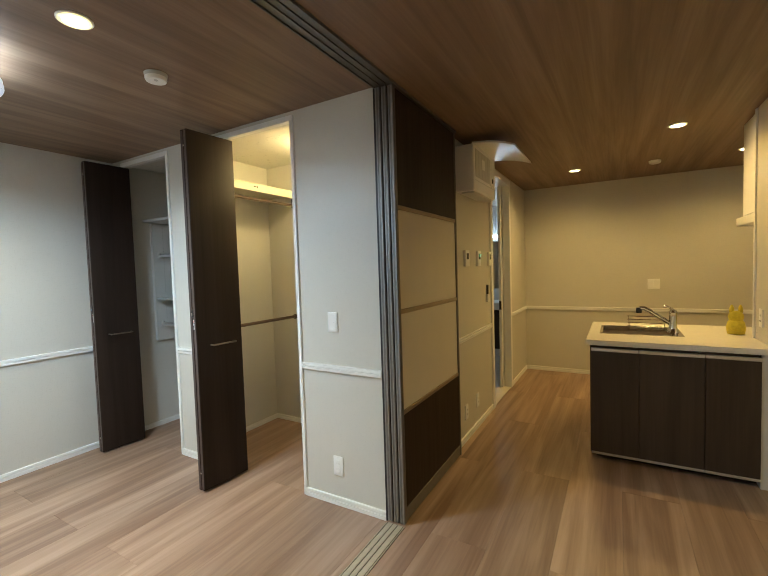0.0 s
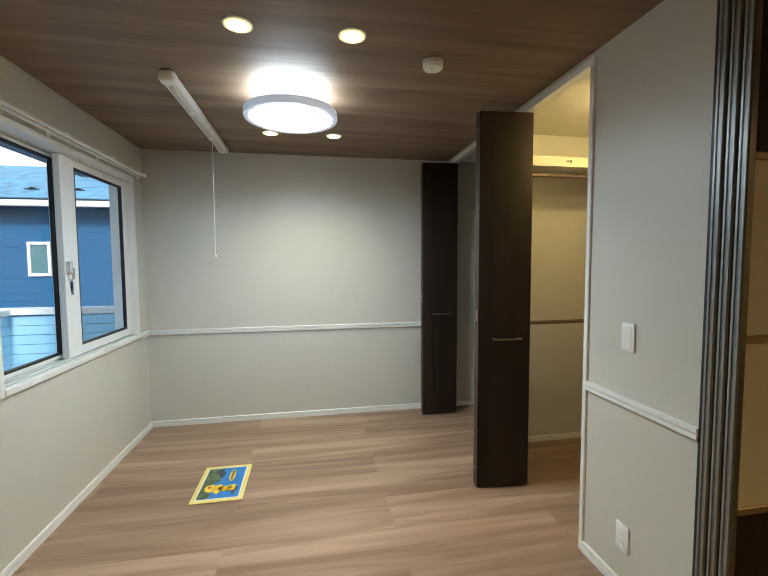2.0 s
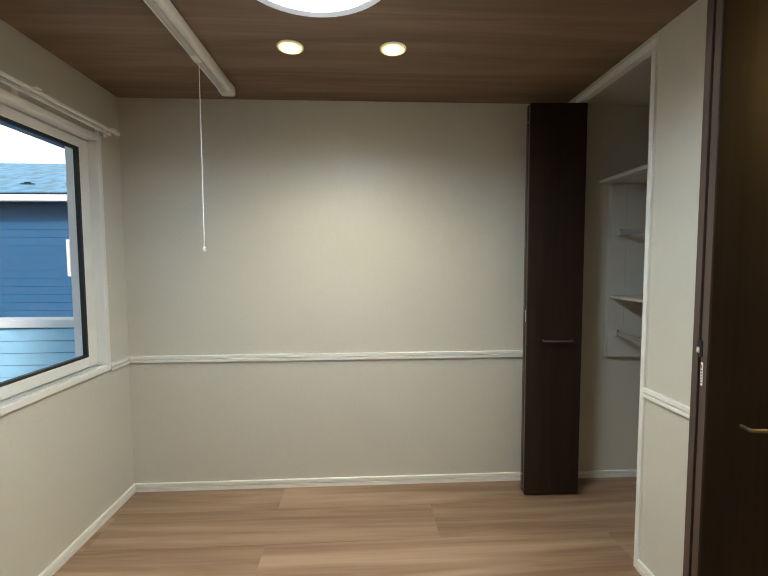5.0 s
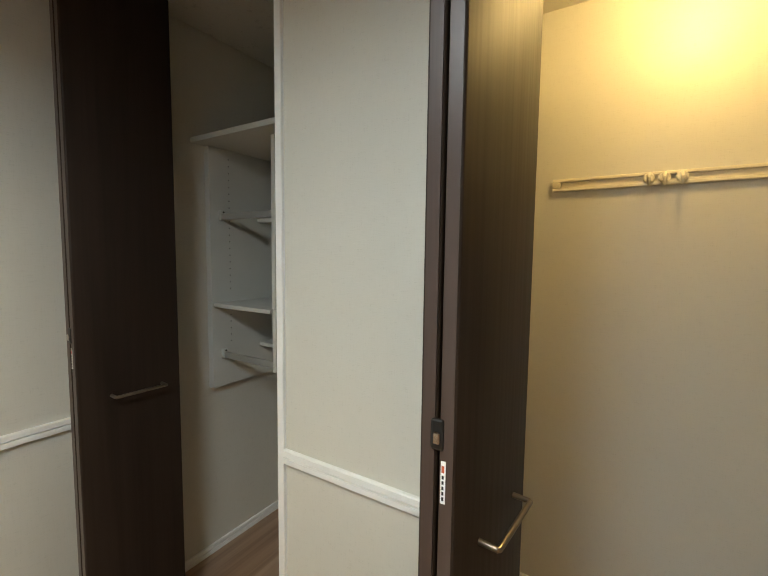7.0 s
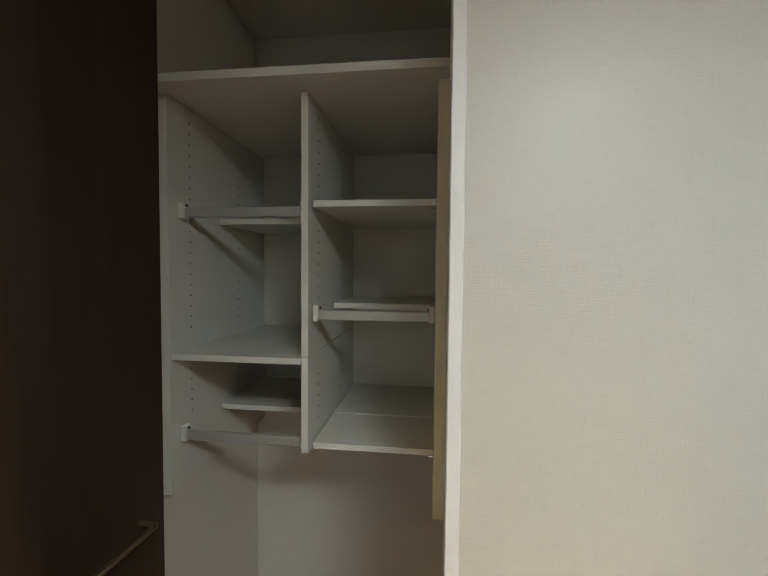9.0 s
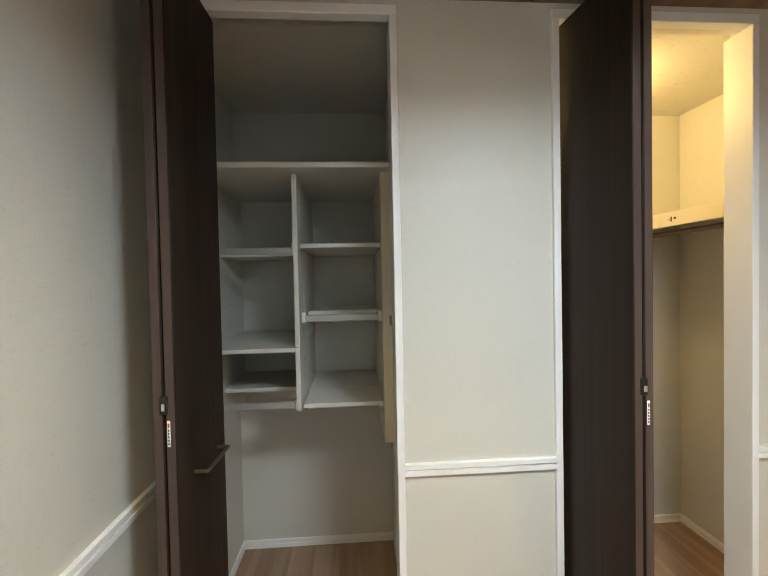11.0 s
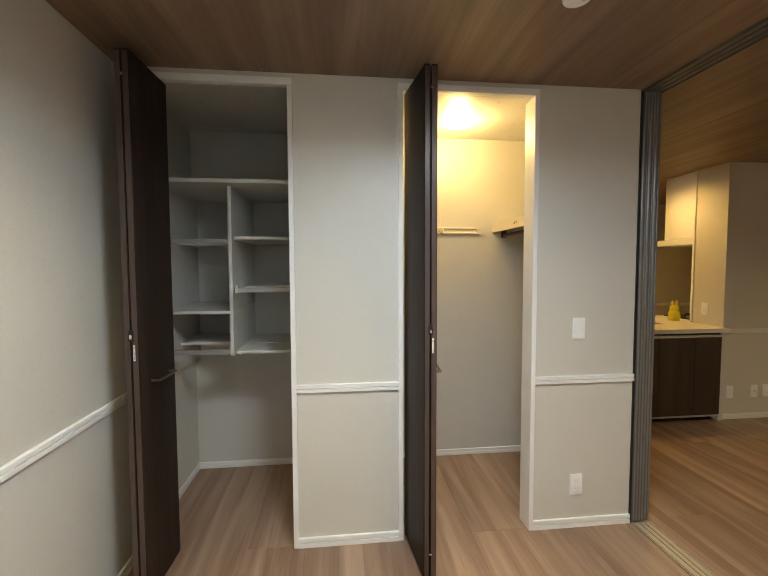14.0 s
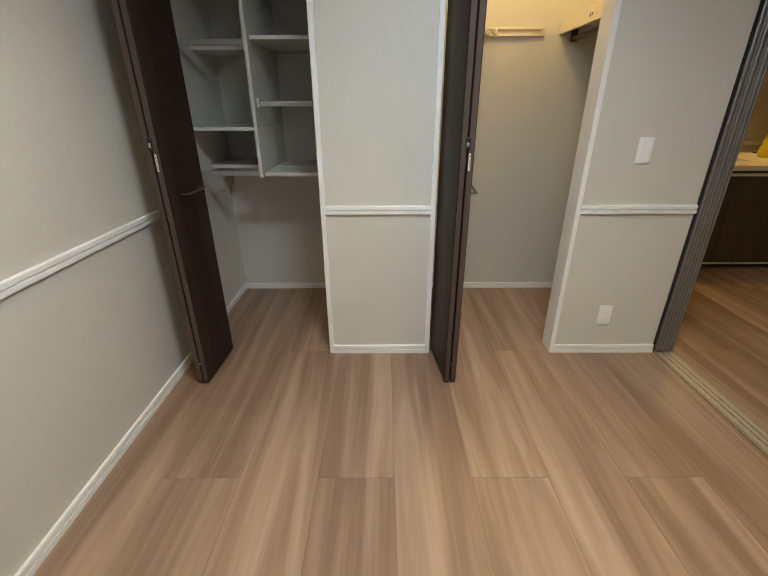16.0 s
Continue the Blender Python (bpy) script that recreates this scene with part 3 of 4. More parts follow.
part("case", box(1.712, 1.885, S, S + 0.045, 1.690, 1.822, 0.008, 3), PLASTIC, bx, smooth=True)
part("button", box(1.765, 1.79, S + 0.044, S + 0.049, 1.71, 1.722, 0.002, 1), PLASTIC_GREY, bx)
rc = thing("remote_control", (1.741, S, 1.09), "black remote control in a white wall holder", "remote")
part("holder", boxes([(1.712, 1.768, S, S + 0.004, 1.075, 1.16), (1.712, 1.768, S + 0.024, S + 0.028, 1.075, 1.090), (1.712, 1.716, S, S + 0.028, 1.075, 1.100), (1.764, 1.768, S, S + 0.028, 1.075, 1.150), (1.712, 1.768, S, S + 0.028, 1.071, 1.075)]), PLASTIC, rc)
rb = part("body", box(1.720, 1.761, S + 0.006, S + 0.022, 1.077, 1.278, 0.005, 2), BLACK, rc, smooth=True)
for r in range(6):
    for c in range(3):
        part("button", box(1.7275 + c * 0.011, 1.7325 + c * 0.011, S + 0.0215, S + 0.0235, 1.135 + r * 0.017, 1.142 + r * 0.017), ALU_DARK, rb)
K = 1.36
for x, lab in ((4.262, "white socket low on the partition"), (4.525, "white aerial plate low on the partition"), (4.668, "white double socket low on the partition")):
    plate("wall_socket", (x, K, 0.264), (0, -1), 0.074 if x != 4.668 else 0.11, 0.122, lab, "socket", SLOT if x != 4.525 else [("jack", 0, 0, 0.022, 0.022, PLASTIC_GREY)])
plate("light_switch", (4.17, 1.56, 1.05), (-1, 0), 0.072, 0.122, "white socket plate above the kitchen worktop", "switch", SLOT)
C = 2.25
for y, lab, sm in ((1.31, "white intercom panel with a dark screen", 0.10), (1.645, "white heater controller with a lit green display", 0.09), (2.00, "white small wall controller", 0.08)):
    plate("wall_controller", (C, y, 1.515), (1, 0), sm, 0.135, lab, "controller", [("screen", 0, 0.018, sm * 0.5, 0.05, BLACK)] + ([("display", 0.02, 0.028, 0.03, 0.02, GREEN_LED)] if sm == 0.09 else []), depth=0.022)
rk = thing("remote_control", (C, 1.92, 1.11), "slim dark remote in a white wall holder", "remote")
part("holder", box(C, C + 0.025, 1.895, 1.945, 1.10, 1.17, 0.003, 1), PLASTIC, rk)
part("body", box(C + 0.006, C + 0.02, 1.90, 1.94, 1.172, 1.265, 0.004, 1), BLACK, rk)
for y, z in ((1.25, 0.235), (1.56, 0.245)):
    plate("wall_socket", (C, y, z), (1, 0), 0.074, 0.122, "white socket low on the corridor wall", "socket", SLOT)
plate("light_switch", (3.727, 3.85, 1.165), (0, -1), 0.125, 0.122, "white double switch plate on the kitchen wall", "switch", [("rocker", -0.025, 0, 0.044, 0.09, PLASTIC), ("rocker", 0.025, 0, 0.044, 0.09, PLASTIC)])


# ---- ceiling lamps and fittings ----
def downlight(x, y):
    th = thing("downlight", (x, y, H), "lit round recessed warm downlight in the wood-grain ceiling", "downlight", "ceiling downlights")
    part("ring", lathe([(0.062, 0.001), (0.062, -0.003), (0.052, -0.006), (0.050, 0.001)], Matrix.Translation((x, y, H))), PLASTIC, th)
    # added ring whose glow imitates yellow light reflected beside the lens
    part("baffle", lathe([(0.0545, -0.0062), (0.050, -0.0068), (0.0495, -0.002)], Matrix.Translation((x, y, H))), REFLECTED_GLOW, th, "ring round the lens, given a yellow glow for reflected lamp light")
    part("lens", lathe([(0.049, -0.001), (0.049, -0.005), (0.03, -0.008)], Matrix.Translation((x, y, H))), BULB, th, "glowing warm lens").visible_shadow = False


for x, y in ROOM_DOWNLIGHTS + KITCHEN_DOWNLIGHTS + LIVING_DOWNLIGHTS:
    downlight(x, y)

rl = thing("round_ceiling_lamp", (0.860, -1.434, H), "lit flat round cool-white ceiling lamp on a short collar", "ceiling lamp")
at = Matrix.Translation((0.860, -1.434, 0))
part("collar", lathe([(0.07, 2.345), (0.078, 2.36), (0.078, H - 0.002)], at), PLASTIC, rl, smooth=True)
part("rim", lathe([(0.247, 2.306), (0.266, 2.304), (0.270, 2.315), (0.266, 2.344), (0.247, 2.346)], at, 64), LED_RIM, rl, "pale blue-grey rim", True)
part("diffuser", lathe([(0.246, 2.3445), (0.246, 2.307), (0.20, 2.300)], at, 64), LED, rl, "glowing white diffuser", True).visible_shadow = False
part("top_cover", lathe([(0.246, 2.346), (0.235, 2.349)], at, 64), LED_TOP, rl, "glowing upper face").visible_shadow = False

sd = thing("smoke_alarm", (1.367, -0.726, H), "white round smoke alarm on the ceiling", "smoke alarm")
part("base", lathe([(0.050, 2.432), (0.053, 2.449)], Matrix.Translation((1.367, -0.726, 0))), PLASTIC_GREY, sd)
part("body", lathe([(0.035, 2.412), (0.046, 2.415), (0.050, 2.424), (0.050, 2.432)], Matrix.Translation((1.367, -0.726, 0))), PLASTIC, sd, smooth=True)
part("test_button", lathe([(0.008, 2.409), (0.009, 2.412)], Matrix.Translation((1.385, -0.738, 0)), 16), PLASTIC_GREY, sd)
kv = thing("ceiling_sensor", (3.68, 3.0, H), "white round sensor on the kitchen ceiling", "smoke alarm")
part("body", lathe([(0.035, 2.42), (0.052, 2.428), (0.055, 2.449)], Matrix.Translation((3.68, 3.0, 0))), PLASTIC, kv, smooth=True)

dr = thing("drying_rail", (0.385, -2.045, H), "white ceiling-mounted drying rail with a pull cord", "drying rail")
part("housing", box(-0.330, 1.068, -2.081, -2.009, 2.398, 2.449, 0.012, 3), PLASTIC, dr, smooth=True)
part("end_cap", box(0.998, 1.075, -2.086, -2.004, 2.392, 2.449, 0.016, 3), PLASTIC, dr, smooth=True)
part("end_cap", box(-0.337, -0.260, -2.086, -2.004, 2.392, 2.449, 0.016, 3), PLASTIC, dr, smooth=True)
part("lift_bar", box(-0.25, 0.99, -2.058, -2.032, 2.384, 2.399, 0.006, 3), PLASTIC_GREY, dr, smooth=True)
for x in (0.60, 0.09):
    part("hanger", box(x, x + 0.06, -2.062, -2.028, 2.378, 2.386, 0.002, 1), PLASTIC, dr)
part("cord", rod((0.091, -2.045, 1.53), (0.085, -2.045, 2.40), 0.0022, 8), PLASTIC, dr, "thin white pull cord")
part("cord_knob", lathe([(0.004, 0), (0.008, 0.006), (0.008, 0.016), (0.003, 0.024)], Matrix.Translation((0.091, -2.045, 1.508)), 14), PLASTIC, dr, smooth=True)


# ---- window ----
def window():
    win = thing("window_1", (0.49, -2.80, WZ0), "white sliding window, partly open, over the balcony", "window", kind="structure")
    y0, y1 = -2.925, -2.745
    o = 0.013
    fr = [(WX0 - o, WX0 + 0.018, y0, y1, WZ0 - o, WZ1 + o), (WX1 - 0.018, WX1 + o, y0, y1, WZ0 - o, WZ1 + o), (WX0 + 0.018, WX1 - 0.018, y0, y1, WZ1 - 0.022, WZ1 + o), (WX0 + 0.018, WX1 - 0.018, y0, y1 + 0.003, WZ0 - o, WZ0 + 0.02)]
    for f in fr:
        part("window_frame", box(*f, 0.003, 1), WHITE, win)
    for k in range(3):
        y = -2.78 - 0.045 * k
        part("sill_groove", box(WX0 + 0.023, WX1 - 0.023, y, y + 0.006, WZ0 + 0.021, WZ0 + 0.028), ALU, win)

    def sash(x0, x1, y, wl, wr, wt, wb, gasket):
        z0, z1 = WZ0 + 0.029, WZ1 - 0.027
        s = part("sash", boxes([(x0, x0 + wl, y, y + 0.036, z0, z1), (x1 - wr, x1, y, y + 0.036, z0, z1), (x0 + wl, x1 - wr, y, y + 0.036, z1 - wt, z1), (x0 + wl, x1 - wr, y, y + 0.036, z0, z0 + wb)], 0.002), WHITE, win)
        a, b, c, d, g = x0 + wl, x1 - wr, z0 + wb, z1 - wt, gasket
        part("gasket", boxes([(a, a + g, y + 0.012, y + 0.034, c, d), (b - g, b, y + 0.012, y + 0.034, c, d), (a + g, b - g, y + 0.012, y + 0.034, d - g, d), (a + g, b - g, y + 0.012, y + 0.034, c, c + g)]), RUBBER, s)
        p = part("pane", boxes([(a + g, b - g, y + 0.018, y + 0.022, c + g, d - g)]), PANE, s)
        p.visible_shadow = False
        return s

    sash(0.44, 1.216, -2.895, 0.113, 0.012, 0.02, 0.02, 0.014)
    near = sash(-0.281, 0.600, -2.835, 0.07, 0.15, 0.05, 0.055, 0.014)
    lk = part("lock", box(0.550, 0.585, -2.800, -2.775, 1.40, 1.48, 0.006, 2), PLASTIC_GREY, near, "grey crescent lock", True)
    part("lock_lever", box(0.559, 0.576, -2.778, -2.762, 1.37, 1.44, 0.005, 2), STEEL, win, smooth=True)
    part("instruction_label", boxes([(0.515 + 0.008 * (k % 2), 0.545 + 0.006 * (k % 3), -2.799, -2.7985, 1.27 + 0.02 * k, 1.312 + 0.02 * k) for k in range(4)]), plain("label_blue", (0.25, 0.35, 0.5), 0.5), win)
    return win


window()
cr = thing("curtain_rail", (0.53, -2.72, 2.188), "white double curtain rail over the window", "curtain rail")
for y in (-2.715, -2.668):
    part("rail", box(-0.335, 1.32, y - 0.007, y + 0.007, 2.174, 2.188, 0.002, 1), PLASTIC, cr)
for x in (-0.30, 0.23, 0.76, 1.28):
    part("bracket", boxes([(x - 0.012, x + 0.012, -2.76, -2.655, 2.190, 2.197), (x - 0.015, x + 0.015, -2.76, -2.755, 2.147, 2.197)]), PLASTIC, cr)
for x in (-0.337, 1.322):
    for y in (-2.715, -2.668):
        part("end_cap", box(x - 0.008, x + 0.008, y - 0.010, y + 0.010, 2.171, 2.191, 0.003, 1), PLASTIC, cr)
    part("runner", box(x * 0.9 - 0.006, x * 0.9 + 0.006, -2.722, -2.708, 2.152, 2.173), PLASTIC, cr)
for x in (1.305, -0.315):
    th = thing("tassel_hook", (x, -2.75, 1.30), "small white tieback hook beside the window", "hook")
    part("hook_plate", box(x - 0.010, x + 0.010, -2.76, -2.750, 1.275, 1.33, 0.003, 1), PLASTIC, th)
    part("hook", tube([(x, -2.75, 1.315), (x, -2.743, 1.312), (x, -2.738, 1.318), (x, -2.738, 1.330)], 0.004), PLASTIC, th)

# ---- outside ----
struct("ground", boxes([(-60, 60, -90, -2.93, -3.2, -3.0)]), GROUND, "dark asphalt ground below the balcony", "ground")
struct("backdrop", boxes([(-80, -79.5, -120, 60, -3.0, 70)]), glow("overcast_sky", (0.80, 0.92, 1.0), 1.25), "pale overcast sky in the distance", "sky")
bal = thing("balcony", (-0.2, -3.6, -0.2), "pale blue-grey clad balcony parapet outside the window", "balcony")
part("balcony_floor", boxes([(-1.22, 3.2, -4.32, -2.93, -0.35, -0.15)]), PARAPET, bal)
for k in range(12):
    z = -0.15 + k * 0.093
    part("siding_board", boxes([(-1.20, -1.10, -4.2, -2.93, z, z + 0.088)]), PARAPET, bal)
    part("siding_board", boxes([(-1.20, 3.2, -4.30, -4.2, z, z + 0.088)]), PARAPET, bal)
part("coping", boxes([(-1.24, -1.06, -4.34, -2.93, 0.976, 1.035), (-1.06, 3.2, -4.34, -4.16, 0.976, 1.035)], 0.004), WHITE, bal, "white metal coping")
hs = thing("neighbour_house", (-10.0, -6.0, -3.0), "navy-clad neighbouring house with a blue-grey roof", "house")
HX = -6.0
part("wall", boxes([(-14.0, HX - 0.02, -14.0, 2.0, -3.0, 2.66)]), SIDING, hs)
for k in range(36):
    z = -3.0 + 0.155 * k
    part("siding_course", boxes([(HX - 0.02, HX - 0.004 + 0.004 * (k % 2), -14.0, 2.0, z, z + 0.150)]), SIDING, hs)
wf = part("window", boxes([(HX, HX + 0.04, -6.94, -6.88, 1.22, 1.92), (HX, HX + 0.04, -6.58, -6.52, 1.22, 1.92), (HX, HX + 0.04, -6.88, -6.58, 1.86, 1.92), (HX, HX + 0.04, -6.88, -6.58, 1.22, 1.28)], 0.004), WHITE, hs)
part("pane", boxes([(HX + 0.002, HX + 0.012, -6.88, -6.58, 1.28, 1.86)]), plain("dim_glass", (0.10, 0.22, 0.24), 0.1), wf)
part("gutter", boxes([(HX + 0.32, HX + 0.44, -14.3, 2.3, 2.58, 2.70)], 0.01), WHITE, hs, "white eaves gutter")
part("soffit", boxes([(HX, HX + 0.32, -14.3, 2.3, 2.64, 2.68)]), WHITE, hs)
slope = math.atan2(1.0, 2.6)
for k in range(14):
    d = 0.24 * k
    m = Matrix.Translation((HX + 0.40 - d, -6.0, 2.70 + d * math.tan(slope))) @ pose(0, 0, 0, 0, math.degrees(slope))
    part("roof_course", boxes([(-0.275, 0.0, -8.3, 8.3, -0.012, 0.05, m)]), ROOFING, hs)
    # dark strip that paints in the shadow line at each course's front edge
    part("course_lip", boxes([(0.0, 0.012, -8.3, 8.3, -0.014, 0.034, m)]), RUBBER, hs)
for k in range(10):
    y = -9.5 + 0.85 * k
    m = Matrix.Translation((HX - 0.25, y, 2.70 + 0.65 * math.tan(slope)))
    part("snow_guard", boxes([(-0.02, 0.02, -0.13, 0.13, 0.02, 0.07, m), (-0.02, 0.02, -0.05, 0.05, 0.06, 0.10, m)]), BLACK, hs)
ev = struct("eaves", boxes([(-1.6, 4.5, -3.75, -2.925, 2.40, 2.52)]), plain("soffit_grey", (0.30, 0.34, 0.38), 0.6), "grey eaves soffit above the window", "eaves")

# ---- play mat ----
pm = thing("picture_mat", (0.593, -1.932, 0.002), "yellow-edged picture board with a blue scene lying on the floor", "mat")
part("board", box(0.368, 0.818, -2.089, -1.776, 0.001, 0.008, 0.003, 2), MAT_YELLOW, pm)
part("line", boxes([(0.396, 0.790, -2.064, -1.801, 0.008, 0.0088)]), MAT_WHITE, pm)
part("scene_blue", boxes([(0.404, 0.782, -2.056, -1.809, 0.0088, 0.0094)]), MAT_BLUE, pm)


def blob(cx, cy, rx, ry, z, wob=0.12, n=26, ph=0.0):
    bm = bmesh.new()
    top = [bm.verts.new((cx + rx * math.cos(a) * (1 + wob * math.sin(3 * a + ph)), cy + ry * math.sin(a) * (1 + wob * math.cos(2 * a + ph)), z)) for a in [2 * math.pi * i / n for i in range(n)]]
    f = bm.faces.new(top)
    bmesh.ops.extrude_face_region(bm, geom=[f])
    for v in top:
        v.co.z -= 0.0005
    bmesh.ops.recalc_face_normals(bm, faces=bm.faces)
    return bm


part("scene_green", boxes([(0.405, 0.781, -2.0555, -1.985, 0.0094, 0.0099)]), MAT_GREEN, pm)
part("scene_green", blob(0.50, -1.975, 0.085, 0.03, 0.0106, 0.2), MAT_GREEN, pm)
for cx, cy, rx, ry, ph in ((0.455, -1.975, 0.03, 0.03, 0), (0.50, -1.955, 0.035, 0.02, 1), (0.70, -1.845, 0.05, 0.016, 2)):
    part("scene_dark", blob(cx, cy, rx, ry, 0.0112, 0.25, ph=ph), MAT_GREY, pm)
for cx, cy, rx, ry, ph in ((0.665, -2.00, 0.045, 0.035, 0), (0.675, -1.95, 0.052, 0.03, 1), (0.675, -1.905, 0.03, 0.045, 2), (0.655, -1.865, 0.018, 0.03, 0.5), (0.69, -1.87, 0.018, 0.03, 0.5)):
    part("scene_gold", blob(cx, cy, rx, ry, 0.0118, 0.14, ph=ph), MAT_GOLD, pm)
part("scene_red", blob(0.655, -2.005, 0.016, 0.012, 0.0124), MAT_RED, pm)
part("title_plate", blob(0.515, -1.885, 0.075, 0.019, 0.0108, 0.02), MAT_GOLD, pm)
part("title_bar", boxes([(0.455 + 0.024 * k, 0.471 + 0.024 * k, -1.893, -1.877, 0.0106, 0.0114) for k in range(5)]), RUBBER, pm)

# ---- sliding partition, stacked open ----
for k, x in enumerate((2.200, 2.238, 2.276)):
    y0, y1 = -0.012 + 0.003 * k, 0.955
    sp = thing("sliding_panel", (x + 0.016, 0.47, 0.008), "sliding partition panel of dark wood and frosted acrylic, pushed open", "sliding door", "stacked sliding panels")
    for a, b in ((y0, y0 + 0.028), (y1 - 0.022, y1)):
        st = part("stile", boxes([(x, x + 0.033, a, b, 0.008, 2.438)], 0.003), ALU_DARK, sp, "grey aluminium stile")
    for j in range(2):
        part("stile_rib", boxes([(x + 0.003 + 0.018 * j, x + 0.012 + 0.018 * j, y0 - 0.003, y0, 0.01, 2.436)], 0.001), STILE_RIB, sp)
    for z0, z1 in ((0.09, 0.625), (1.80, 2.43)):
        part("wood_panel", boxes([(x + 0.006, x + 0.027, y0 + 0.028, y1 - 0.022, z0, z1)]), DOOR_WOOD, sp, "dark wood infill")
    for z0, z1 in ((0.65, 1.195), (1.222, 1.775)):
        part("frosted_panel", boxes([(x + 0.010, x + 0.022, y0 + 0.028, y1 - 0.022, z0, z1)]), FROST, sp, "frosted acrylic infill")
    for z0, z1 in ((0.625, 0.65), (1.195, 1.222), (1.775, 1.80)):
        part("cross_rail", boxes([(x + 0.004, x + 0.030, y0 + 0.028, y1 - 0.022, z0, z1)], 0.003), GOLDBAR, sp, "beige metal rail")
    part("bottom_rail", boxes([(x + 0.003, x + 0.030, y0 + 0.028, y1 - 0.022, 0.012, 0.09)], 0.003), ALU_DARK, sp)
seal = struct("trim", boxes([(2.186, 2.198, -0.006, 0.955, 0, 2.44)]), RUBBER, "dark seal strip beside the stacked panels", "trim")
ft = struct("floor_track", boxes([(2.196, 2.312, -2.75, -0.02, -0.012, 0.001)]), BRONZE, "beige metal sliding-door track in the floor", "track")
for x0, x1 in ((2.197, 2.203), (2.208, 2.236), (2.242, 2.266), (2.272, 2.300), (2.305, 2.311)):
    part("track_strip", boxes([(x0, x1, -2.75, -0.02, 0.001, 0.005)], 0.001), TRACK, ft)
ct = struct("ceiling_track", boxes([(2.194, 2.200, -2.75, 0.955, 2.436, 2.45), (2.312, 2.318, -2.75, 0.955, 2.436, 2.45), (2.2, 2.312, -2.75, 0.955, 2.444, 2.449), (2.236, 2.239, -2.75, -0.02, 2.438, 2.446), (2.273, 2.276, -2.75, -0.02, 2.438, 2.446)]), ALU_DARK, "dark metal sliding-door track in the ceiling", "track")

# ---- corridor ----
AY0, AY1, AX = 1.10, 1.72, C + 0.155
ac = thing("air_conditioner", (C, 1.41, 2.02), "white wall air conditioner with its front flap open", "air conditioner")
part("body", box(C, AX, AY0, AY1, 2.030, 2.385, 0.014, 3), PLASTIC, ac, smooth=True)
part("underside_vane", box(C + 0.04, AX - 0.012, AY0 + 0.03, AY1 - 0.03, 2.017, 2.031, 0.004, 1), PLASTIC_GREY, ac)
part("seam", boxes([(AX - 0.0005, AX + 0.0015, AY0 + 0.02, AY1 - 0.02, 2.111, 2.115), (AX - 0.0005, AX + 0.0015, 1.588, 1.592, 2.115, 2.37)]), PLASTIC_GREY, ac)
part("filter", boxes([(AX, AX + 0.004, AY0 + 0.035 + 0.084 * k, AY0 + 0.113 + 0.084 * k, 2.14, 2.35) for k in range(5)], 0.001), PLASTIC_GREY, ac)
part("rating_label", boxes([(AX + 0.004, AX + 0.006, 1.30, 1.38, 2.22, 2.30)]), PLASTIC, ac)
part("control_box", box(AX - 0.001, AX + 0.012, 1.53, 1.66, 2.13, 2.27, 0.004, 1), PLASTIC, ac, smooth=True)
part("receiver_window", box(AX + 0.011, AX + 0.015, 1.56, 1.60, 2.15, 2.19, 0.002, 1), BLACK, ac)
flap = bmesh.new()
cols = []
for i in range(9):
    s = i / 8
    cols.append([flap.verts.new((AX - 0.01 + 0.315 * s, y, 2.378 + 0.022 * math.sin(s * 2.6) - 0.078 * s + dz)) for y in (AY0 - 0.01, AY1 + 0.01) for dz in (0, 0.012)])
for a, b in zip(cols, cols[1:]):
    for p, q in ((0, 2), (2, 3), (3, 1), (1, 0)):
        flap.faces.new((a[p], a[q], b[q], b[p]))
flap.faces.new((cols[0][0], cols[0][1], cols[0][3], cols[0][2])), flap.faces.new((cols[-1][0], cols[-1][2], cols[-1][3], cols[-1][1]))
bmesh.ops.recalc_face_normals(flap, faces=flap.faces)
part("front_flap", flap, PLASTIC, ac, "raised white front flap", True)

df = thing("door_frame", (2.19, 2.5, 0), "white doorway casing to the washroom", "door frame")
for x0, y0, y1 in ((2.115, 2.06, 2.125), (2.189, 2.860, 2.925)):
    part("jamb", box(x0, 2.268, y0, y1, 0.0, 2.36, 0.003, 1), WHITE, df)
part("header", box(2.115, 2.268, 2.06, 2.94, 2.36, 2.42, 0.003, 1), WHITE, df)
part("threshold", box(2.12, 2.255, 2.125, 2.875, 0.0025, 0.008), CREAM, df)
sdr = thing("sliding_door", (2.15, 2.8, 0.01), "white sliding washroom door, mostly open", "door")
part("leaf", box(2.146, 2.180, 2.80, 3.60, 0.01, 2.36, 0.004, 1), WHITE, sdr)
part("pull", box(2.150, 2.176, 2.794, 2.802, 0.93, 1.03, 0.003, 1), BLACK, sdr, "black recessed pull")

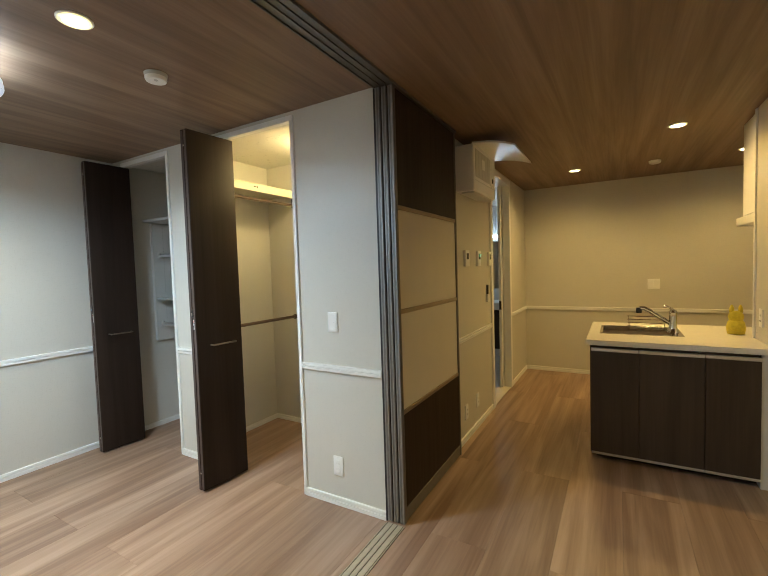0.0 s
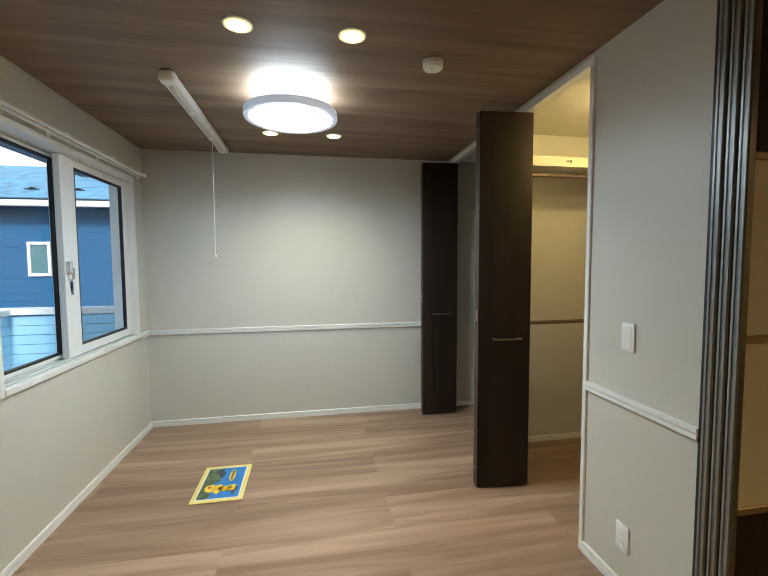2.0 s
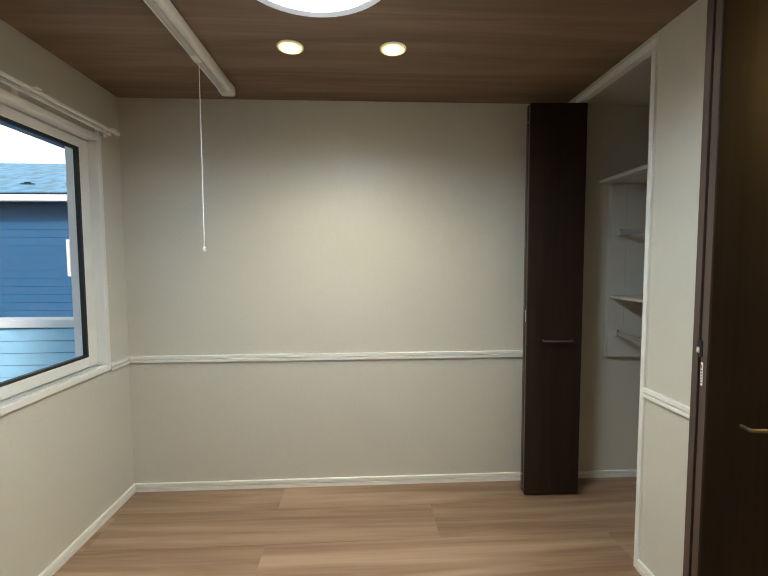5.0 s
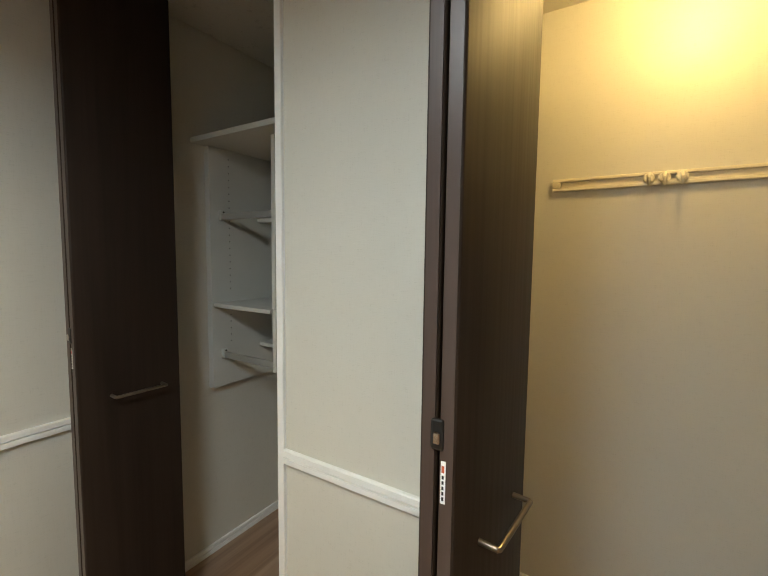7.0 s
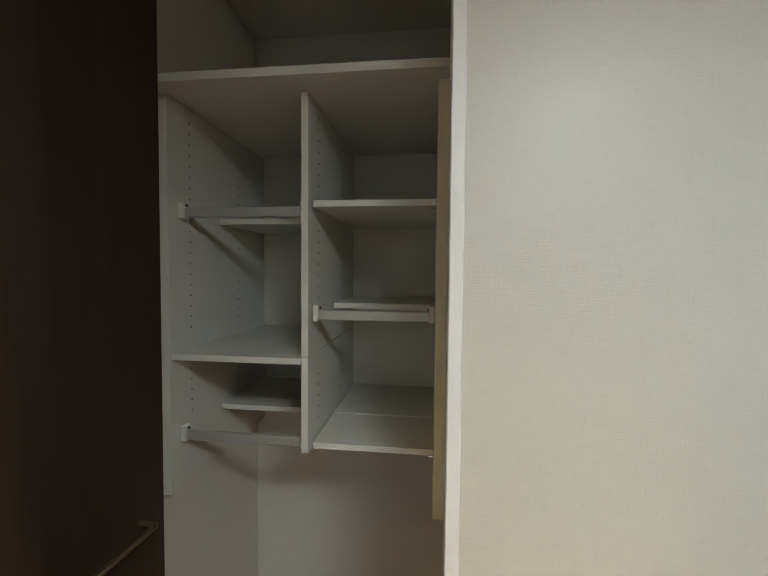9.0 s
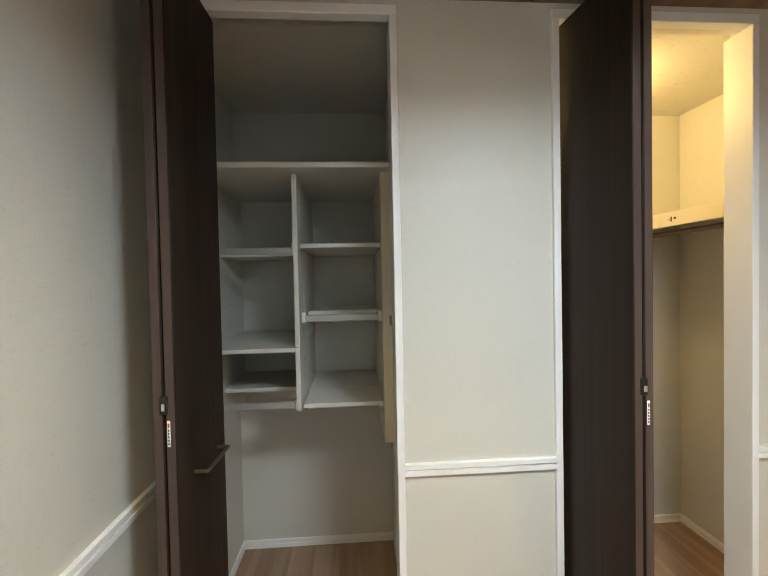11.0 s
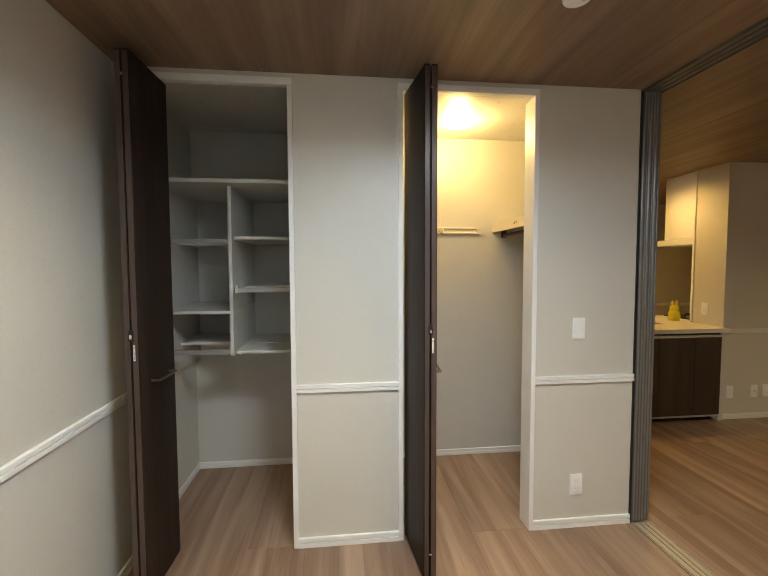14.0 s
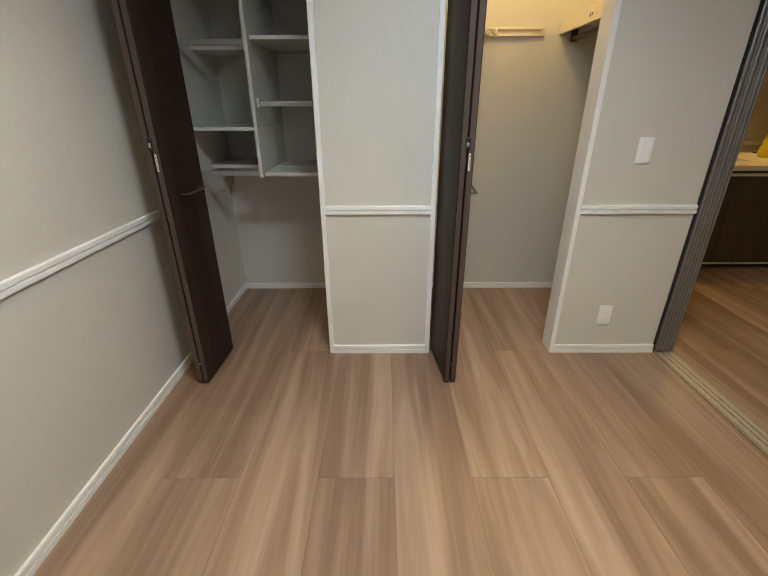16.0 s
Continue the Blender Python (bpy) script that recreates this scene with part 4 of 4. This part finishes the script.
va = thing("vanity", (1.72, 4.7, 0), "dark-fronted washbasin vanity with a white basin and mirror", "vanity")
part("cabinet", box(1.25, 2.10, 4.45, 4.97, 0.12, 0.74, 0.003, 1), KITCHEN_WOOD, va)
part("plinth", box(1.25, 2.10, 4.50, 4.97, 0.0025, 0.12), PLASTIC, va)
part("basin", box(1.24, 2.11, 4.42, 4.97, 0.74, 0.86, 0.02, 3), PLASTIC, va, smooth=True)
part("splash_panel", box(1.24, 2.11, 4.93, 4.97, 0.86, 1.05, 0.004, 1), PLASTIC, va)
part("mirror", box(1.26, 2.09, 4.92, 4.97, 1.06, 1.85, 0.003, 1), plain("mirror", (0.85, 0.88, 0.88), 0.02, 1.0, 0.0), va)
part("lamp_tube", box(1.45, 2.05, 4.84, 4.90, 1.90, 1.95, 0.02, 3), TUBE, va, "glowing tube lamp", True)

# ---- kitchen ----
KX0, KX1, KY0, KY1, KZ = 3.172, 4.118, 1.315, 2.26, 0.855
edges = [KX0 + 0.008, KX0 + 0.008 + 0.295, KX0 + 0.008 + 0.66, KX1]
base = thing("kitchen_cabinet", ((KX0 + KX1) / 2, 1.8, 0.0), "dark wood kitchen peninsula cabinet with aluminium strips", "cabinet")
part("carcass", box(KX0, KX1, KY0 + 0.022, KY1, 0.05, KZ, 0.002, 1), KITCHEN_WOOD, base)
part("toe_kick", box(KX0 + 0.04, KX1, KY0 + 0.09, KY1 - 0.05, 0.0, 0.05), BLACK, base)
for a, b in zip(edges, edges[1:]):
    d = part("door", box(a + 0.0015, b - 0.0015, KY0, KY0 + 0.02, 0.066, 0.808, 0.002, 1), KITCHEN_WOOD, base)
    part("grip_strip", box(a + 0.0015, b - 0.0015, KY0 - 0.004, KY0 + 0.014, 0.808, 0.832, 0.003, 1), ALU, d, "aluminium grip strip")
    part("base_strip", box(a + 0.0015, b - 0.0015, KY0 - 0.003, KY0 + 0.018, 0.050, 0.066, 0.002, 1), ALU, base, "aluminium bottom strip")
fill = thing("filler_panel", (4.135, 1.31, 0), "grey filler strip between cabinet and partition", "panel")
part("strip", box(4.119, 4.168, 1.33, 1.72, 0.0, KZ - 0.002), PLASTIC_GREY, fill)
b2 = thing("kitchen_cabinet", (4.8, 2.0, 0.0), "dark wood kitchen cabinet under the cooker", "cabinet")
part("carcass", box(4.172, 5.6, 1.735, KY1, 0.05, KZ, 0.002, 1), KITCHEN_WOOD, b2)
part("toe_kick", box(4.172, 5.6, 1.78, KY1 - 0.05, 0.0, 0.05), BLACK, b2)

SX0, SX1, SY0, SY1 = 3.24, 3.70, 1.62, 2.05
wt = thing("worktop", (3.8, 1.8, KZ), "white stone-look kitchen worktop with a sink cutout", "worktop")
part("slab", boxes([(3.150, SX0, 1.288, 2.29, KZ, 0.892), (SX1, 4.168, 1.288, 2.29, KZ, 0.892), (SX0, SX1, 1.288, SY0, KZ, 0.892), (SX0, SX1, SY1, 2.29, KZ, 0.892), (4.168, 5.6, 1.722, 2.29, KZ, 0.892)]), STONE, wt)
sk = thing("sink", (3.47, 1.83, 0.70), "stainless steel sink set in the worktop", "sink")
part("bowl", boxes([(SX0, SX1, SY0, SY1, 0.70, 0.704), (SX0, SX0 + 0.004, SY0, SY1, 0.704, 0.894), (SX1 - 0.004, SX1, SY0, SY1, 0.704, 0.894), (SX0 + 0.004, SX1 - 0.004, SY0, SY0 + 0.004, 0.704, 0.894), (SX0 + 0.004, SX1 - 0.004, SY1 - 0.004, SY1, 0.704, 0.894)]), STEEL, sk)
part("rim", boxes([(SX0 - 0.014, SX0, SY0 - 0.014, SY1 + 0.014, 0.8925, 0.8965), (SX1, SX1 + 0.07, SY0 - 0.014, SY1 + 0.014, 0.8925, 0.8965), (SX0, SX1, SY0 - 0.014, SY0, 0.8925, 0.8965), (SX0, SX1, SY1, SY1 + 0.014, 0.8925, 0.8965)], 0.001), STEEL, sk)
part("drain", lathe([(0.055, 0.704), (0.05, 0.709), (0.02, 0.707)], Matrix.Translation((3.47, 1.83, 0))), CHROME, sk)
rkk = thing("drying_rack", (3.55, 1.98, 0.90), "thin steel rod drying rack over the sink", "rack")
for k in range(5):
    part("rod", rod((3.42, 2.03 - 0.055 * k, 0.985 - 0.020 * k), (3.66, 2.03 - 0.055 * k, 0.985 - 0.020 * k), 0.003, 8), CHROME, rkk)
for x in (3.43, 3.67):
    part("rod", rod((x, 2.045, 0.988), (x, 1.79, 0.898), 0.003, 8), CHROME, rkk)
tp = thing("kitchen_tap", (3.70, 1.80, 0.897), "chrome single-lever kitchen tap beside the sink", "tap")
part("body", lathe([(0.042, 0.897), (0.036, 0.905), (0.027, 0.93), (0.026, 1.03), (0.029, 1.05), (0.020, 1.066)], Matrix.Translation((3.715, 1.80, 0)), 28), CHROME, tp, smooth=True)
part("spout", tube([(3.71, 1.80, 0.955), (3.66, 1.80, 0.990), (3.57, 1.80, 1.055), (3.53, 1.80, 1.078), (3.505, 1.80, 1.078), (3.495, 1.80, 1.062)], 0.016, 16), CHROME, tp, smooth=True)
part("spray_head", lathe([(0.020, 0), (0.022, 0.02), (0.018, 0.04)], Matrix.Translation((3.495, 1.80, 1.040)), 20), BLACK, tp)
part("lever", tube([(3.715, 1.80, 1.060), (3.70, 1.80, 1.085), (3.655, 1.80, 1.098)], 0.010, 12), CHROME, tp, smooth=True)

# soft yellow toy, kept as one plain shape
toy = bmesh.new()
for prof, at in (([(0.02, 0), (0.05, 0.006), (0.056, 0.05), (0.050, 0.09), (0.040, 0.105), (0.044, 0.125), (0.042, 0.150), (0.028, 0.168), (0.01, 0.173)], (4.095, 1.85, 0.892)), ([(0.008, 0), (0.015, 0.02), (0.012, 0.05), (0.004, 0.07)], (4.070, 1.85, 1.040)), ([(0.008, 0), (0.015, 0.02), (0.012, 0.05), (0.004, 0.07)], (4.120, 1.85, 1.040))):
    piece = lathe(prof, Matrix.Translation(at), 22)
    tmp = bpy.data.meshes.new("tmp")
    piece.to_mesh(tmp)
    piece.free()
    toy.from_mesh(tmp)
    bpy.data.meshes.remove(tmp)
ty = tagged(new("plush_toy", mesh_of("plush_toy", toy, PLUSH, True)), "small yellow plush toy standing on the worktop", "toy")

ck = thing("gas_cooker", (4.62, 2.0, 0.892), "black gas cooker set in the worktop", "cooker")
part("top_plate", box(4.32, 4.92, 1.78, 2.25, 0.8925, 0.904, 0.003, 1), BLACK, ck)
for x in (4.47, 4.77):
    part("burner", lathe([(0.055, 0.904), (0.05, 0.918), (0.03, 0.922)], Matrix.Translation((x, 2.0, 0)), 24), STEEL, ck)
    part("grate", boxes([(x - 0.11, x + 0.11, 1.996, 2.004, 0.925, 0.940), (x - 0.004, x + 0.004, 1.89, 2.11, 0.925, 0.940), (x - 0.11, x - 0.102, 1.996, 2.004, 0.904, 0.925), (x + 0.102, x + 0.11, 1.996, 2.004, 0.904, 0.925)], 0.001), BLACK, ck)
hd = thing("range_hood", (4.65, 2.05, 1.70), "white slim range hood with a duct box to the ceiling", "range hood")
part("canopy", box(4.182, 4.95, 1.725, 2.32, 1.70, 1.765, 0.006, 2), PLASTIC, hd)
part("duct_cover", box(4.182, 4.95, 1.725, 2.12, 1.765, H - 0.001, 0.004, 1), PLASTIC, hd)
part("splash_panel", box(4.172, 5.6, 1.7205, 1.7235, 0.893, 1.70), FROST, hd, "pale splash panel")
struct("trim", box(4.158, 4.169, 1.700, 1.724, 0.893, H - 0.002), WHITE, "white upright edge strip on the partition", "trim")

# ---- floor boards ----
BW, BL = 0.303, 1.818
shared = {}


def board(x0, x1, y0, y1):
    key = (round(x1 - x0, 3), round(y1 - y0, 3))
    if key not in shared:
        hw, hl, b = key[0] / 2 - 0.0002, key[1] / 2 - 0.0002, 0.0008
        bm = bmesh.new()
        rings = [[bm.verts.new((sx * (hw - i), sy * (hl - i), z)) for sx, sy in ((-1, -1), (1, -1), (1, 1), (-1, 1))] for i, z in ((0, -0.012), (0, -0.0012), (b, 0.0))]
        for r, s in zip(rings, rings[1:]):
            for i in range(4):
                bm.faces.new((r[i], r[(i + 1) % 4], s[(i + 1) % 4], s[i]))
        bm.faces.new(rings[-1])
        shared[key] = mesh_of("floor_board", bm, FLOOR_WOOD)
    ob = new("floor_board", shared[key])
    ob.parent = floor
    ob.location = ((x0 + x1) / 2, (y0 + y1) / 2, 0)


def lay(rx0, rx1, ry0, ry1):
    k0 = math.floor((rx0 + 0.268) / BW)
    for k in range(k0, k0 + 40):
        x0, x1 = max(rx0, -0.268 + BW * k), min(rx1, -0.268 + BW * (k + 1))
        if x1 - x0 < 0.005:
            continue
        start = -0.895 + (BL / 2 if k % 2 else 0) - 6 * BL
        for j in range(14):
            y0, y1 = max(ry0, start + BL * j), min(ry1, start + BL * (j + 1))
            if y1 - y0 > 0.005:
                board(x0, x1, y0, y1)


lay(-0.512, 2.196, -2.76, 0.94)
lay(2.312, 6.5, -2.76, 3.85)
lay(2.196, 2.312, -0.02, 3.85)
